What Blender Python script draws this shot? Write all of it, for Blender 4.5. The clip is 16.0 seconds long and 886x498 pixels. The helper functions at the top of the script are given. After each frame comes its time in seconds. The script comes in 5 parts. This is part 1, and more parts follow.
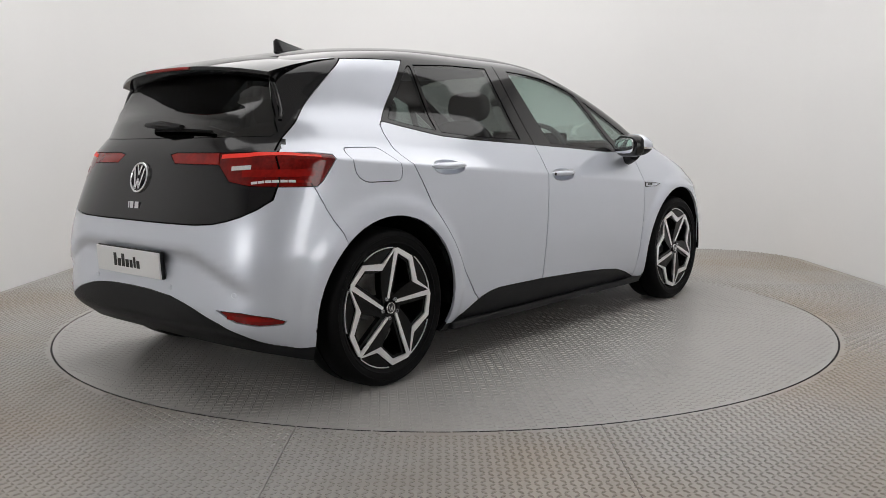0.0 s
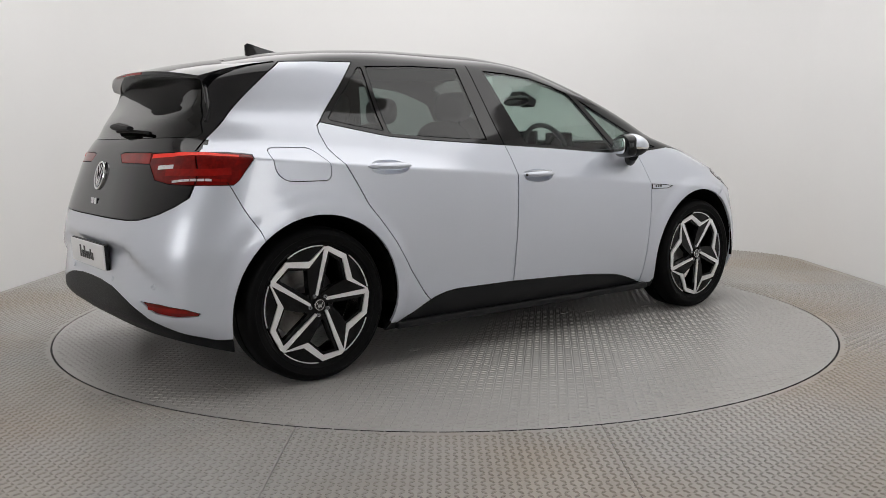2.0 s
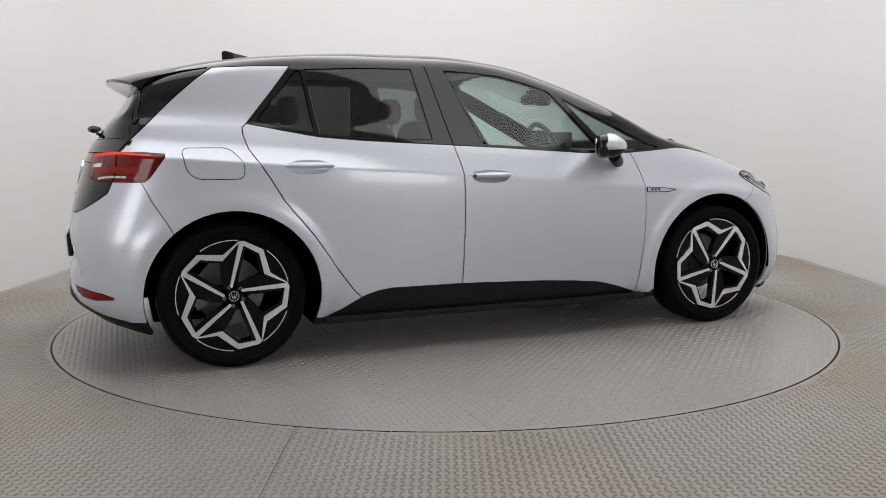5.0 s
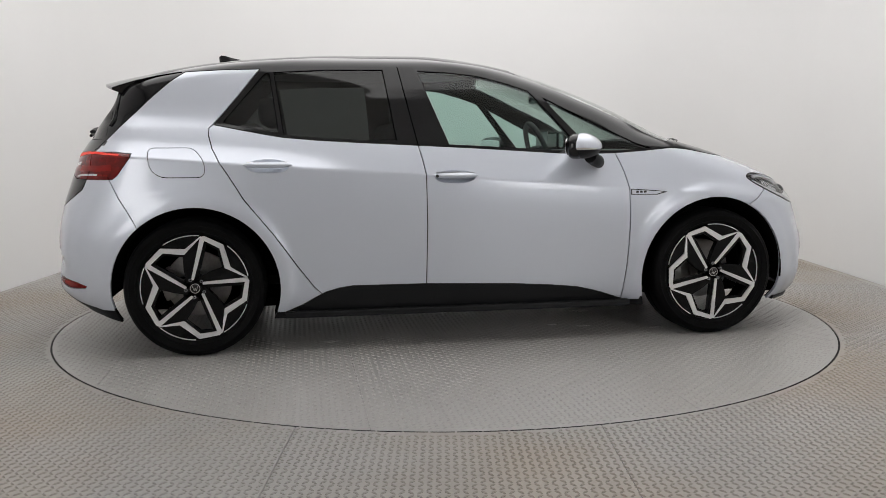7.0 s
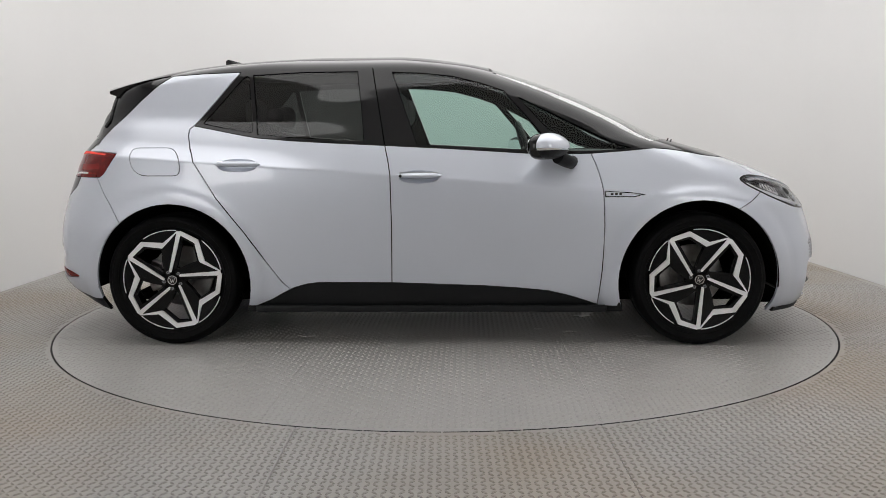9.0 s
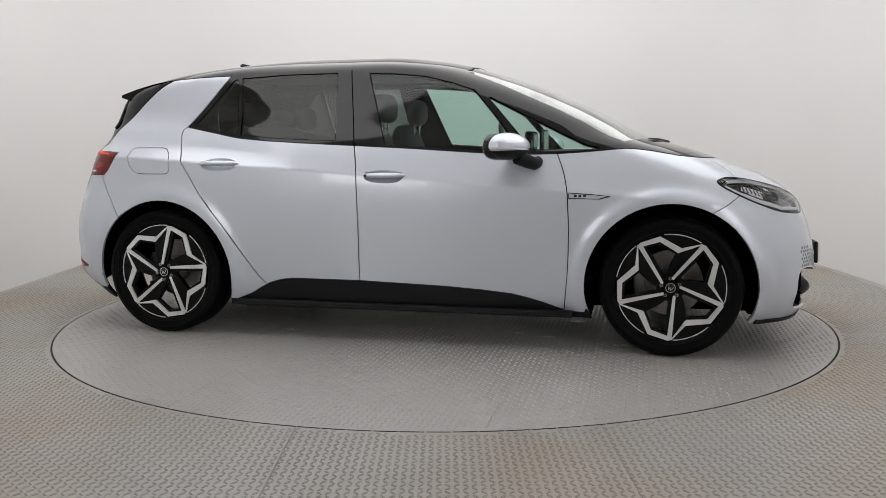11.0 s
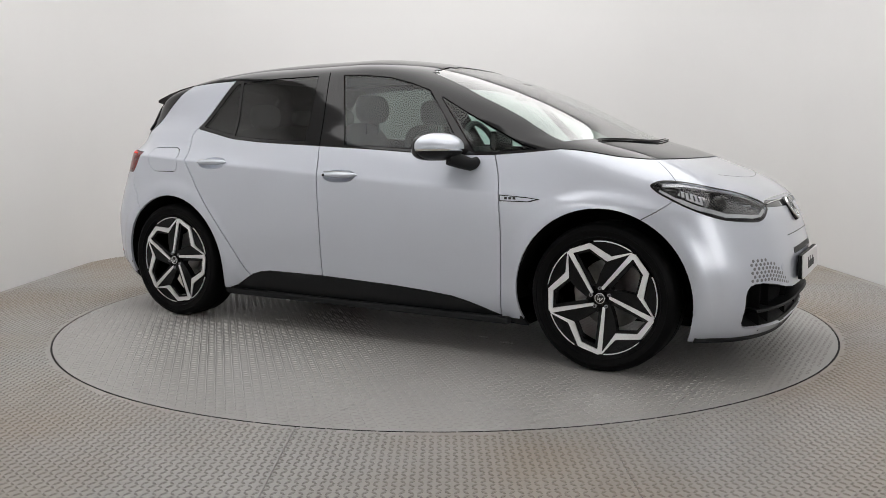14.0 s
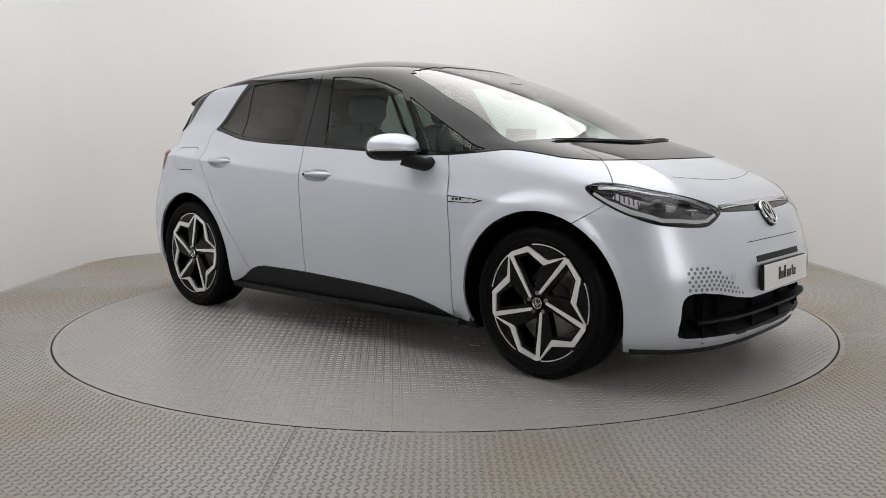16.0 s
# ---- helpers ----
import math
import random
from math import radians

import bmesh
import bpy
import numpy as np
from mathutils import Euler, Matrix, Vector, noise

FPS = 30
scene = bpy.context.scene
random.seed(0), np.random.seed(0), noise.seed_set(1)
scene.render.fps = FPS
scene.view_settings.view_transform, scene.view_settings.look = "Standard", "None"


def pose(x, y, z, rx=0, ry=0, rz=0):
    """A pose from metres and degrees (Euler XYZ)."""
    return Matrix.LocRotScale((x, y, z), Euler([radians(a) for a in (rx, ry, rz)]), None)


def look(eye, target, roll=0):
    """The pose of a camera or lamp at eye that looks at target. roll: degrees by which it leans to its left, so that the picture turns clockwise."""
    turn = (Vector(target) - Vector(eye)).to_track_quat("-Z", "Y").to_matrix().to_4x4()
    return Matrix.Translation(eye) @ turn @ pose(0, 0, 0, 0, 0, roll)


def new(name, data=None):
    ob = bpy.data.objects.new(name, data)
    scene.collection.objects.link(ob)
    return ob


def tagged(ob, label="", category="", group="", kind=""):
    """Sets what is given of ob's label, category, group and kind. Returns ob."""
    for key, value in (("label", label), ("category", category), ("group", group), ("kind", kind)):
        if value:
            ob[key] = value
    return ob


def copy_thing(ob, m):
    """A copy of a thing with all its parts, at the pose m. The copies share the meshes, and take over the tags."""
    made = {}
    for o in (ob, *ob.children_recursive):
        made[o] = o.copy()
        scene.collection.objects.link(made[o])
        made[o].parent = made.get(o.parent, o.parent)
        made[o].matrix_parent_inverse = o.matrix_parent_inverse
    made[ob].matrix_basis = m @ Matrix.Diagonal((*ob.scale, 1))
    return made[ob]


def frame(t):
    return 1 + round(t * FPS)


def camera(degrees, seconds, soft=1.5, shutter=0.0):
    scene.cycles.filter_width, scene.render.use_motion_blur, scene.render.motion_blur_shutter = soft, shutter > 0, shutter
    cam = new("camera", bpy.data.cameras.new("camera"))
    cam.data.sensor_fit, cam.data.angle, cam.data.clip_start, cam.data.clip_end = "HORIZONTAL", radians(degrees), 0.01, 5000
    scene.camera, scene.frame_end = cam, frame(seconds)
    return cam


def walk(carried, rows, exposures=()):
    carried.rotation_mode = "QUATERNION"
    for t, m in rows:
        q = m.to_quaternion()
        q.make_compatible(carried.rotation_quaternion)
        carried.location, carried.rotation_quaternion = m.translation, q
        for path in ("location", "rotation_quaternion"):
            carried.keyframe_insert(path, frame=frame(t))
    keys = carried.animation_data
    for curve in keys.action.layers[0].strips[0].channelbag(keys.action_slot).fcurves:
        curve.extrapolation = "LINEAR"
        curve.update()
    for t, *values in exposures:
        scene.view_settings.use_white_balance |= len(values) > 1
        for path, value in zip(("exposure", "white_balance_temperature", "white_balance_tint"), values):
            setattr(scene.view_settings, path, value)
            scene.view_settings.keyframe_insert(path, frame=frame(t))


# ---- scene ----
cam = camera(55.21, 16.0, soft=0.5)
EYE = (0.0, -5.302, 1.056)
AIM = (EYE[0] + math.sin(radians(-0.10)), EYE[1] + math.cos(radians(-0.10)), EYE[2] - math.tan(radians(7.05)))
walk(cam, [(0.0, look(EYE, AIM, -0.31)), (16.0, look(EYE, AIM, -0.31))], [(0.0, 0.0), (16.0, 0.0)])

# turn of the car and its turntable: degrees by seconds
TURN = [(0.0, 49.32), (1.0, 43.68), (2.0, 38.05), (3.0, 32.44), (4.0, 26.80), (5.2, 20.0), (6.5, 12.58), (7.5, 6.93), (8.5, 1.28),
        (9.0, -1.56), (10.2, -8.47), (11.5, -16.05), (12.5, -21.72), (13.5, -27.30), (14.5, -33.00), (15.5, -38.64), (16.0, -41.42)]
OFF = (-0.033, -0.044)

from mathutils.bvhtree import BVHTree

# ---------------------------------------------------------------- light
world = bpy.data.worlds.new("world")
scene.world = world
world.use_nodes = True
world.node_tree.nodes["Background"].inputs[0].default_value = (.80, .80, .80, 1)
world.node_tree.nodes["Background"].inputs[1].default_value = .25


# ---------------------------------------------------------------- materials
def material(name, col, rough=.5, metal=0.0, coat=0.0, grain=0.0, grain_scale=60.0, bump=0.0, bump_scale=200.0, rough_var=0.0, spec=.5, stain=0.0, stain_scale=3.0, patch=None, patch_scale=.8):
    """A principled surface with variation at two scales and fine relief."""
    m = bpy.data.materials.new(name)
    m.use_nodes = True
    n, l = m.node_tree.nodes, m.node_tree.links
    b = n["Principled BSDF"]
    b.inputs["Base Color"].default_value = (*col, 1)
    b.inputs["Roughness"].default_value = rough
    b.inputs["Metallic"].default_value = metal
    b.inputs["Coat Weight"].default_value = coat
    b.inputs["Coat Roughness"].default_value = .03
    b.inputs["Specular IOR Level"].default_value = spec
    tc = n.new("ShaderNodeTexCoord")
    if grain or stain:
        fine, wide = n.new("ShaderNodeTexNoise"), n.new("ShaderNodeTexNoise")
        fine.inputs["Scale"].default_value, wide.inputs["Scale"].default_value = grain_scale, stain_scale
        fine.inputs["Detail"].default_value = wide.inputs["Detail"].default_value = 4
        l.new(tc.outputs["Object"], fine.inputs["Vector"])
        l.new(tc.outputs["Object"], wide.inputs["Vector"])
        last = None
        for tex, amount in ((fine, grain), (wide, stain)):
            ramp = n.new("ShaderNodeMapRange")
            ramp.inputs["From Min"].default_value, ramp.inputs["From Max"].default_value = .3, .7
            ramp.inputs["To Min"].default_value, ramp.inputs["To Max"].default_value = 1 - amount, 1 + amount
            l.new(tex.outputs["Fac"], ramp.inputs["Value"])
            mix = n.new("ShaderNodeVectorMath")
            mix.operation = "SCALE"
            if last is None:
                mix.inputs[0].default_value = col
            else:
                l.new(last.outputs[0], mix.inputs[0])
            l.new(ramp.outputs[0], mix.inputs["Scale"])
            last = mix
        if patch:
            # broad worn patches of another tone
            broad, ease, tone = n.new("ShaderNodeTexNoise"), n.new("ShaderNodeMapRange"), n.new("ShaderNodeMix")
            broad.inputs["Scale"].default_value, broad.inputs["Detail"].default_value = patch_scale, 3
            ease.inputs["From Min"].default_value, ease.inputs["From Max"].default_value = .40, .62
            tone.data_type = "RGBA"
            tone.inputs["A"].default_value, tone.inputs["B"].default_value = (1, 1, 1, 1), (*[p / c for p, c in zip(patch, col)], 1)
            l.new(tc.outputs["Object"], broad.inputs["Vector"])
            l.new(broad.outputs["Fac"], ease.inputs["Value"])
            l.new(ease.outputs[0], tone.inputs["Factor"])
            worn = n.new("ShaderNodeVectorMath")
            worn.operation = "MULTIPLY"
            l.new(last.outputs[0], worn.inputs[0])
            l.new(tone.outputs["Result"], worn.inputs[1])
            last = worn
        l.new(last.outputs[0], b.inputs["Base Color"])
        if rough_var:
            rr = n.new("ShaderNodeMapRange")
            rr.inputs["From Min"].default_value, rr.inputs["From Max"].default_value = .3, .7
            rr.inputs["To Min"].default_value, rr.inputs["To Max"].default_value = rough - rough_var, rough + rough_var
            l.new(wide.outputs["Fac"], rr.inputs["Value"])
            l.new(rr.outputs[0], b.inputs["Roughness"])
    if bump:
        t2, bp = n.new("ShaderNodeTexNoise"), n.new("ShaderNodeBump")
        t2.inputs["Scale"].default_value, t2.inputs["Detail"].default_value = bump_scale, 3
        bp.inputs["Strength"].default_value, bp.inputs["Distance"].default_value = bump, .001
        l.new(tc.outputs["Object"], t2.inputs["Vector"])
        l.new(t2.outputs["Fac"], bp.inputs["Height"])
        l.new(bp.outputs[0], b.inputs["Normal"])
    return m


def pane_glass(name, tint, gloss=1.0, base=.045, rise=4.5):
    """Thin coloured pane: clear straight through, with a mirror gloss that grows towards grazing view."""
    m = bpy.data.materials.new(name)
    m.use_nodes = True
    n, l = m.node_tree.nodes, m.node_tree.links
    n.remove(n["Principled BSDF"])
    clear, shine, mix, lw = n.new("ShaderNodeBsdfTransparent"), n.new("ShaderNodeBsdfGlossy"), n.new("ShaderNodeMixShader"), n.new("ShaderNodeLayerWeight")
    power, scale = n.new("ShaderNodeMath"), n.new("ShaderNodeMath")
    power.operation, scale.operation = "POWER", "MULTIPLY_ADD"
    power.inputs[1].default_value, scale.inputs[1].default_value, scale.inputs[2].default_value = rise, .85, base
    clear.inputs[0].default_value = (*tint, 1)
    shine.inputs["Roughness"].default_value = .02
    shine.inputs["Color"].default_value = (gloss, gloss, gloss, 1)
    lw.inputs["Blend"].default_value = .5
    l.new(lw.outputs["Facing"], power.inputs[0])
    l.new(power.outputs[0], scale.inputs[0])
    l.new(scale.outputs[0], mix.inputs[0])
    l.new(clear.outputs[0], mix.inputs[1])
    l.new(shine.outputs[0], mix.inputs[2])
    l.new(mix.outputs[0], n["Material Output"].inputs[0])
    return m


def glowing(name, col, strength):
    m = bpy.data.materials.new(name)
    m.use_nodes = True
    b = m.node_tree.nodes["Principled BSDF"]
    b.inputs["Base Color"].default_value = (*col, 1)
    b.inputs["Emission Color"].default_value = (*col, 1)
    b.inputs["Emission Strength"].default_value = strength
    return m


SILVER = material("silver_metallic_paint", (.655, .688, .765), .41, .42, 1.0, grain=.025, grain_scale=900, stain=.012, stain_scale=2.5)
GLOSS_BLACK = material("gloss_black_paint", (.004, .004, .005), .06, 0, 0, spec=.5, grain=.05, grain_scale=300)
MATT_BLACK = material("grained_black_plastic", (.011, .0115, .0125), .5, 0, 0, spec=.2, grain=.12, grain_scale=300, bump=.25, bump_scale=900, stain=.08)
RUBBER = material("tyre_rubber", (.004, .004, .0043), .5, 0, 0, spec=.08, grain=.15, grain_scale=80, stain=.12, stain_scale=9, bump=.2, bump_scale=300)
INNER = material("dark_inner_panel", (.006, .006, .0065), .85, 0, 0, spec=.08, grain=.1, grain_scale=40)
LINER = material("felt_arch_liner", (.004, .004, .004), .95, 0, 0, spec=.05, grain=.2, grain_scale=120, bump=.3, bump_scale=200)
CHROME = material("chrome", (.78, .79, .80), .09, 1, 0, grain=.02, grain_scale=30)
DIAMOND_CUT = material("machined_alloy", (.88, .88, .89), .30, .75, .5, grain=.04, grain_scale=200, stain=.03, stain_scale=8)
RIM_BLACK = material("black_alloy", (.004, .004, .0045), .20, 0, 0, spec=.2, grain=.05, grain_scale=200)
STEEL = material("brushed_brake_steel", (.36, .35, .34), .40, .9, 0, grain=.10, grain_scale=90, stain=.1, stain_scale=12)
SEAT = material("grey_seat_fabric", (.095, .10, .102), .85, 0, 0, grain=.15, grain_scale=300, bump=.3, bump_scale=700)
DASH = material("soft_dash_plastic", (.030, .031, .034), .6, 0, 0, grain=.08, grain_scale=400, bump=.15, bump_scale=900)
HEADLINER = material("pale_headliner", (.30, .30, .30), .9, 0, 0, grain=.05, grain_scale=400)
PLATE_WHITE = material("white_plate_plastic", (.84, .84, .84), .35, 0, .2, grain=.01, grain_scale=80)
INK = material("black_ink", (.012, .012, .012), .5, 0, 0, grain=.05)
LENS_RED = material("red_lamp_lens", (.26, .006, .004), .10, 0, 0, spec=.35, grain=.12, grain_scale=60, stain=.2, stain_scale=14)
LENS_DARK = material("smoked_red_lens", (.16, .004, .003), .08, 0, 0, spec=.35, grain=.25, grain_scale=90, stain=.3, stain_scale=20)
LENS_BRIGHT = glowing("bright_red_light_guide", (.70, .025, .012), .30)
LENS_WHITE = material("white_lamp_lens", (.72, .71, .70), .15, 0, .8, grain=.08, grain_scale=200)
LAMP_GREY = material("headlight_inner_silver", (.42, .43, .45), .25, .7, 0, grain=.05, grain_scale=120)
LAMP_PALE = material("frosted_light_strip", (.58, .59, .61), .28, .35, .3, grain=.05, grain_scale=120)
LAMP_DARK = material("headlight_inner_black", (.018, .019, .021), .18, 0, .8, grain=.1, grain_scale=100)
# darker than the silver paint, for the shade inside the bumper dimples
DIMPLE_SHADE = material("grey_dimple_plastic", (.21, .22, .235), .35, .3, 0, grain=.08, grain_scale=200)
GLASS_FRONT = pane_glass("green_tinted_glass", (.64, .785, .735))
GLASS_SCREEN = pane_glass("windscreen_glass", (.68, .74, .71), 1.0, .10, 3.0)
GLASS_DARK = pane_glass("privacy_glass", (.17, .185, .18), 1.0)
GLASS_BACK = pane_glass("black_rear_glass", (.045, .045, .047))
GLASS_CLEAR = pane_glass("clear_lamp_cover", (.95, .96, .97))
MIRROR = material("mirror_glass", (.85, .87, .88), .02, 1, 0)
WALL = material("white_painted_wall", (.82, .815, .81), .75, 0, 0, grain=.008, grain_scale=120, stain=.015, stain_scale=.7, bump=.06, bump_scale=150)
TREAD = material("grey_painted_tread_plate", (.390, .378, .359), .34, .15, 0, grain=.06, grain_scale=70, stain=.05, stain_scale=1.4, rough_var=.025, bump=.12, bump_scale=220, spec=.5, patch=(.355, .312, .262), patch_scale=.75)
DUST = material("worn_tread_plate", (.400, .388, .373), .33, .15, 0, grain=.05, grain_scale=70, stain=.035, stain_scale=1.3, rough_var=.025, bump=.12, bump_scale=220)
WALL_DIM = material("grey_painted_wall", (.80, .80, .81), .8, 0, 0, grain=.01, grain_scale=120, stain=.03, stain_scale=.7)
BARE = material("bare_scuffed_steel", (.60, .59, .57), .30, .7, 0, grain=.35, grain_scale=160, stain=.2, stain_scale=40)
# dark tone that paints the shaded near side of the floor studs
STUD_SHADE = material("grime_round_studs", (.140, .125, .106), .7, 0, 0, grain=.2, grain_scale=60, stain=.12, stain_scale=3)
GAP = material("dark_joint", (.015, .014, .013), .8, 0, 0, grain=.2, grain_scale=90)
LIGHT_PANEL = glowing("white_light_panel", (1.0, .99, .985), 1.55)
SOFTBOX = glowing("white_softbox_cloth", (1.0, .99, .985), 3.9)


# ---------------------------------------------------------------- small mesh tools
def part(name, bm, mat, parent=None, label="", smooth=False):
    me = bpy.data.meshes.new(name)
    bmesh.ops.recalc_face_normals(bm, faces=bm.faces) if not smooth == "keep" else None
    for f in bm.faces:
        f.smooth = bool(smooth)
    bm.to_mesh(me)
    bm.free()
    for mm in (mat if isinstance(mat, (list, tuple)) else [mat]):
        me.materials.append(mm)
    if smooth is True:
        me.set_sharp_from_angle(angle=radians(38))
    ob = new(name, me)
    if parent is not None:
        ob.parent = parent
    if label:
        ob["label"] = label
    return ob


def shared(name, ob, parent, m):
    """Another object on the mesh of ob."""
    o = new(name, ob.data)
    o.parent = parent
    o.matrix_basis = m
    return o


def add_box(bm, size, m=Matrix(), bevel=.0, seg=2):
    made = bmesh.ops.create_cube(bm, size=1, matrix=m @ Matrix.Diagonal((*size, 1)))
    if bevel:
        edges = list({e for v in made["verts"] for e in v.link_edges})
        bmesh.ops.bevel(bm, geom=edges, offset=bevel, segments=seg, profile=.5, affect="EDGES")
    return bm


def box(size, m=Matrix(), bevel=.0, seg=2):
    return add_box(bmesh.new(), size, m, bevel, seg)


def add_tube(bm, pts, r, seg=10, closed=False, flat=1.0):
    """A tube along points; flat squeezes it in its own second axis."""
    pts = [Vector(p) for p in pts]
    n, rings = len(pts), []
    for i, p in enumerate(pts):
        a = pts[(i - 1) % n] if closed or i else pts[i]
        b = pts[(i + 1) % n] if closed or i < n - 1 else pts[i]
        d = (b - a).normalized()
        side = d.cross(Vector((0, 0, 1)))
        side = side.normalized() if side.length > 1e-4 else Vector((1, 0, 0))
        up = side.cross(d).normalized()
        rr = r[i] if isinstance(r, (list, tuple)) else r
        rings.append([bm.verts.new(p + side * (math.cos(k * 2 * math.pi / seg) * rr * flat) + up * (math.sin(k * 2 * math.pi / seg) * rr)) for k in range(seg)])
    for i in range(n if closed else n - 1):
        a, b = rings[i], rings[(i + 1) % n]
        for k in range(seg):
            bm.faces.new((a[k], a[(k + 1) % seg], b[(k + 1) % seg], b[k]))
    if not closed:
        bm.faces.new(rings[0][::-1])
        bm.faces.new(rings[-1])
    return bm


def add_lathe(bm, profile, seg=64, closed=False):
    """Turns (radius, y) pairs about the y axis."""
    rings = []
    for r, y in profile:
        rings.append([bm.verts.new((r * math.cos(k * 2 * math.pi / seg), y, r * math.sin(k * 2 * math.pi / seg))) for k in range(seg)])
    pairs = list(zip(rings, rings[1:])) + ([(rings[-1], rings[0])] if closed else [])
    for a, b in pairs:
        for k in range(seg):
            bm.faces.new((a[k], a[(k + 1) % seg], b[(k + 1) % seg], b[k]))
    return bm


def add_prism(bm, outline, y0, y1, inset=0.0):
    """A flat outline in (x, z) given thickness from y0 (front) to y1, with a small bevel on the front."""
    c = Vector((sum(p[0] for p in outline) / len(outline), 0, sum(p[1] for p in outline) / len(outline)))
    top = [bm.verts.new((p[0] + (c.x - p[0]) * inset, y0, p[1] + (c.z - p[1]) * inset)) for p in outline]
    mid = [bm.verts.new((p[0], y0 + (y1 - y0) * .15, p[1])) for p in outline] if inset else None
    low = [bm.verts.new((p[0], y1, p[1])) for p in outline]
    n = len(outline)
    bm.faces.new(top)
    bm.faces.new(low[::-1])
    for a, b in ([(top, mid), (mid, low)] if mid else [(top, low)]):
        for i in range(n):
            bm.faces.new((a[i], a[(i + 1) % n], b[(i + 1) % n], b[i]))
    return bm


def flip(bm):
    """Mirror a mesh to the other side of the car."""
    for v in bm.verts:
        v.co.y = -v.co.y
    bmesh.ops.reverse_faces(bm, faces=bm.faces[:])
    return bm


# ---------------------------------------------------------------- room
ROOM_X, ROOM_BACK, ROOM_FRONT, ROOM_TOP, ROOM_ROUND = 3.26, 3.20, -7.4, 3.3, 1.0
RADIUS = 2.271


def room_outline():
    pts = []
    for cx, cy, a0 in ((ROOM_X - ROOM_ROUND, ROOM_FRONT + ROOM_ROUND, -90), (ROOM_X - ROOM_ROUND, ROOM_BACK - ROOM_ROUND, 0),
                       (-ROOM_X + ROOM_ROUND, ROOM_BACK - ROOM_ROUND, 90), (-ROOM_X + ROOM_ROUND, ROOM_FRONT + ROOM_ROUND, 180)):
        for k in range(13):
            a = radians(a0 + 90 * k / 12)
            pts.append((cx + ROOM_ROUND * math.cos(a), cy + ROOM_ROUND * math.sin(a)))
    return pts


def build_room():
    line = room_outline()
    n = len(line)
    bm = bmesh.new()
    inner, outer = [], []
    for x, y in line:
        d = Vector((x, y - (ROOM_BACK + ROOM_FRONT) / 2, 0)).normalized() * .12
        inner.append([bm.verts.new((x, y, z)) for z in (-.02, ROOM_TOP)])
        outer.append([bm.verts.new((x + d.x, y + d.y, z)) for z in (-.02, ROOM_TOP)])
    for i in range(n):
        j = (i + 1) % n
        bm.faces.new((inner[j][0], inner[i][0], inner[i][1], inner[j][1])).material_index = 1 if (line[i][1] + line[j][1]) / 2 < -5.6 else 0
        bm.faces.new((outer[i][0], outer[j][0], outer[j][1], outer[i][1]))
        bm.faces.new((inner[i][1], outer[i][1], outer[j][1], inner[j][1]))
    tagged(part("wall", bm, [WALL, WALL_DIM], smooth=True), "smooth white curved studio wall with rounded corners", "wall", kind="structure")
    bm = bmesh.new()
    add_box(bm, (2 * ROOM_X + .3, ROOM_BACK - ROOM_FRONT + .3, .1), Matrix.Translation((0, (ROOM_BACK + ROOM_FRONT) / 2, ROOM_TOP + .05)))
    tagged(part("ceiling", bm, WALL), "plain white studio ceiling", "ceiling", kind="structure")
    # one stretched light ceiling over the turntable
    lamp = new("ceiling_light")
    lamp.location = (0, .48, ROOM_TOP)
    part("frame", box((5.7, 4.94, .05), Matrix.Translation((0, 0, -.027)), .006), PLATE_WHITE, lamp)
    part("diffuser", box((5.6, 4.84, .012), Matrix.Translation((0, 0, -.060)), .003), LIGHT_PANEL, lamp, "glowing white diffuser")
    tagged(lamp, "wide white stretched light panel under the ceiling", "ceiling light")
    # two standing softboxes beside the camera
    first = None
    for s in (-1, 1):
        m = Matrix.Translation((s * 2.62, -4.75, 0)) @ Matrix.Rotation(radians(s * 38), 4, "Z")
        if first is None:
            first = new("softbox")
            part("box", box((1.26, .16, 1.56), Matrix.Translation((0, -.09, 1.50)), .02), MATT_BLACK, first)
            part("diffuser", box((1.20, .02, 1.50), Matrix.Translation((0, .0, 1.50)), .004), SOFTBOX, first, "glowing white cloth")
            part("pole", add_tube(bmesh.new(), [(0, -.2, .02), (0, -.2, 1.8)], .018, 10), MATT_BLACK, first)
            for k in range(3):
                a = radians(90 + 120 * k)
                part("leg", add_tube(bmesh.new(), [(0, -.2, .35), (.38 * math.cos(a), -.2 + .38 * math.sin(a), .012)], .011, 8), MATT_BLACK, first)
            first.matrix_basis = m
            tagged(first, "tall white studio softbox on a black tripod stand", "softbox", group="studio softboxes")
        else:
            copy_thing(first, m)
    # floor under the plates
    bm = bmesh.new()
    add_box(bm, (2 * ROOM_X + .3, ROOM_BACK - ROOM_FRONT + .3, .06), Matrix.Translation((0, (ROOM_BACK + ROOM_FRONT) / 2, -.036)))
    floor = tagged(part("floor", bm, GAP), "grey tread-plate studio floor in bolted sheets", "floor", kind="structure")
    return floor


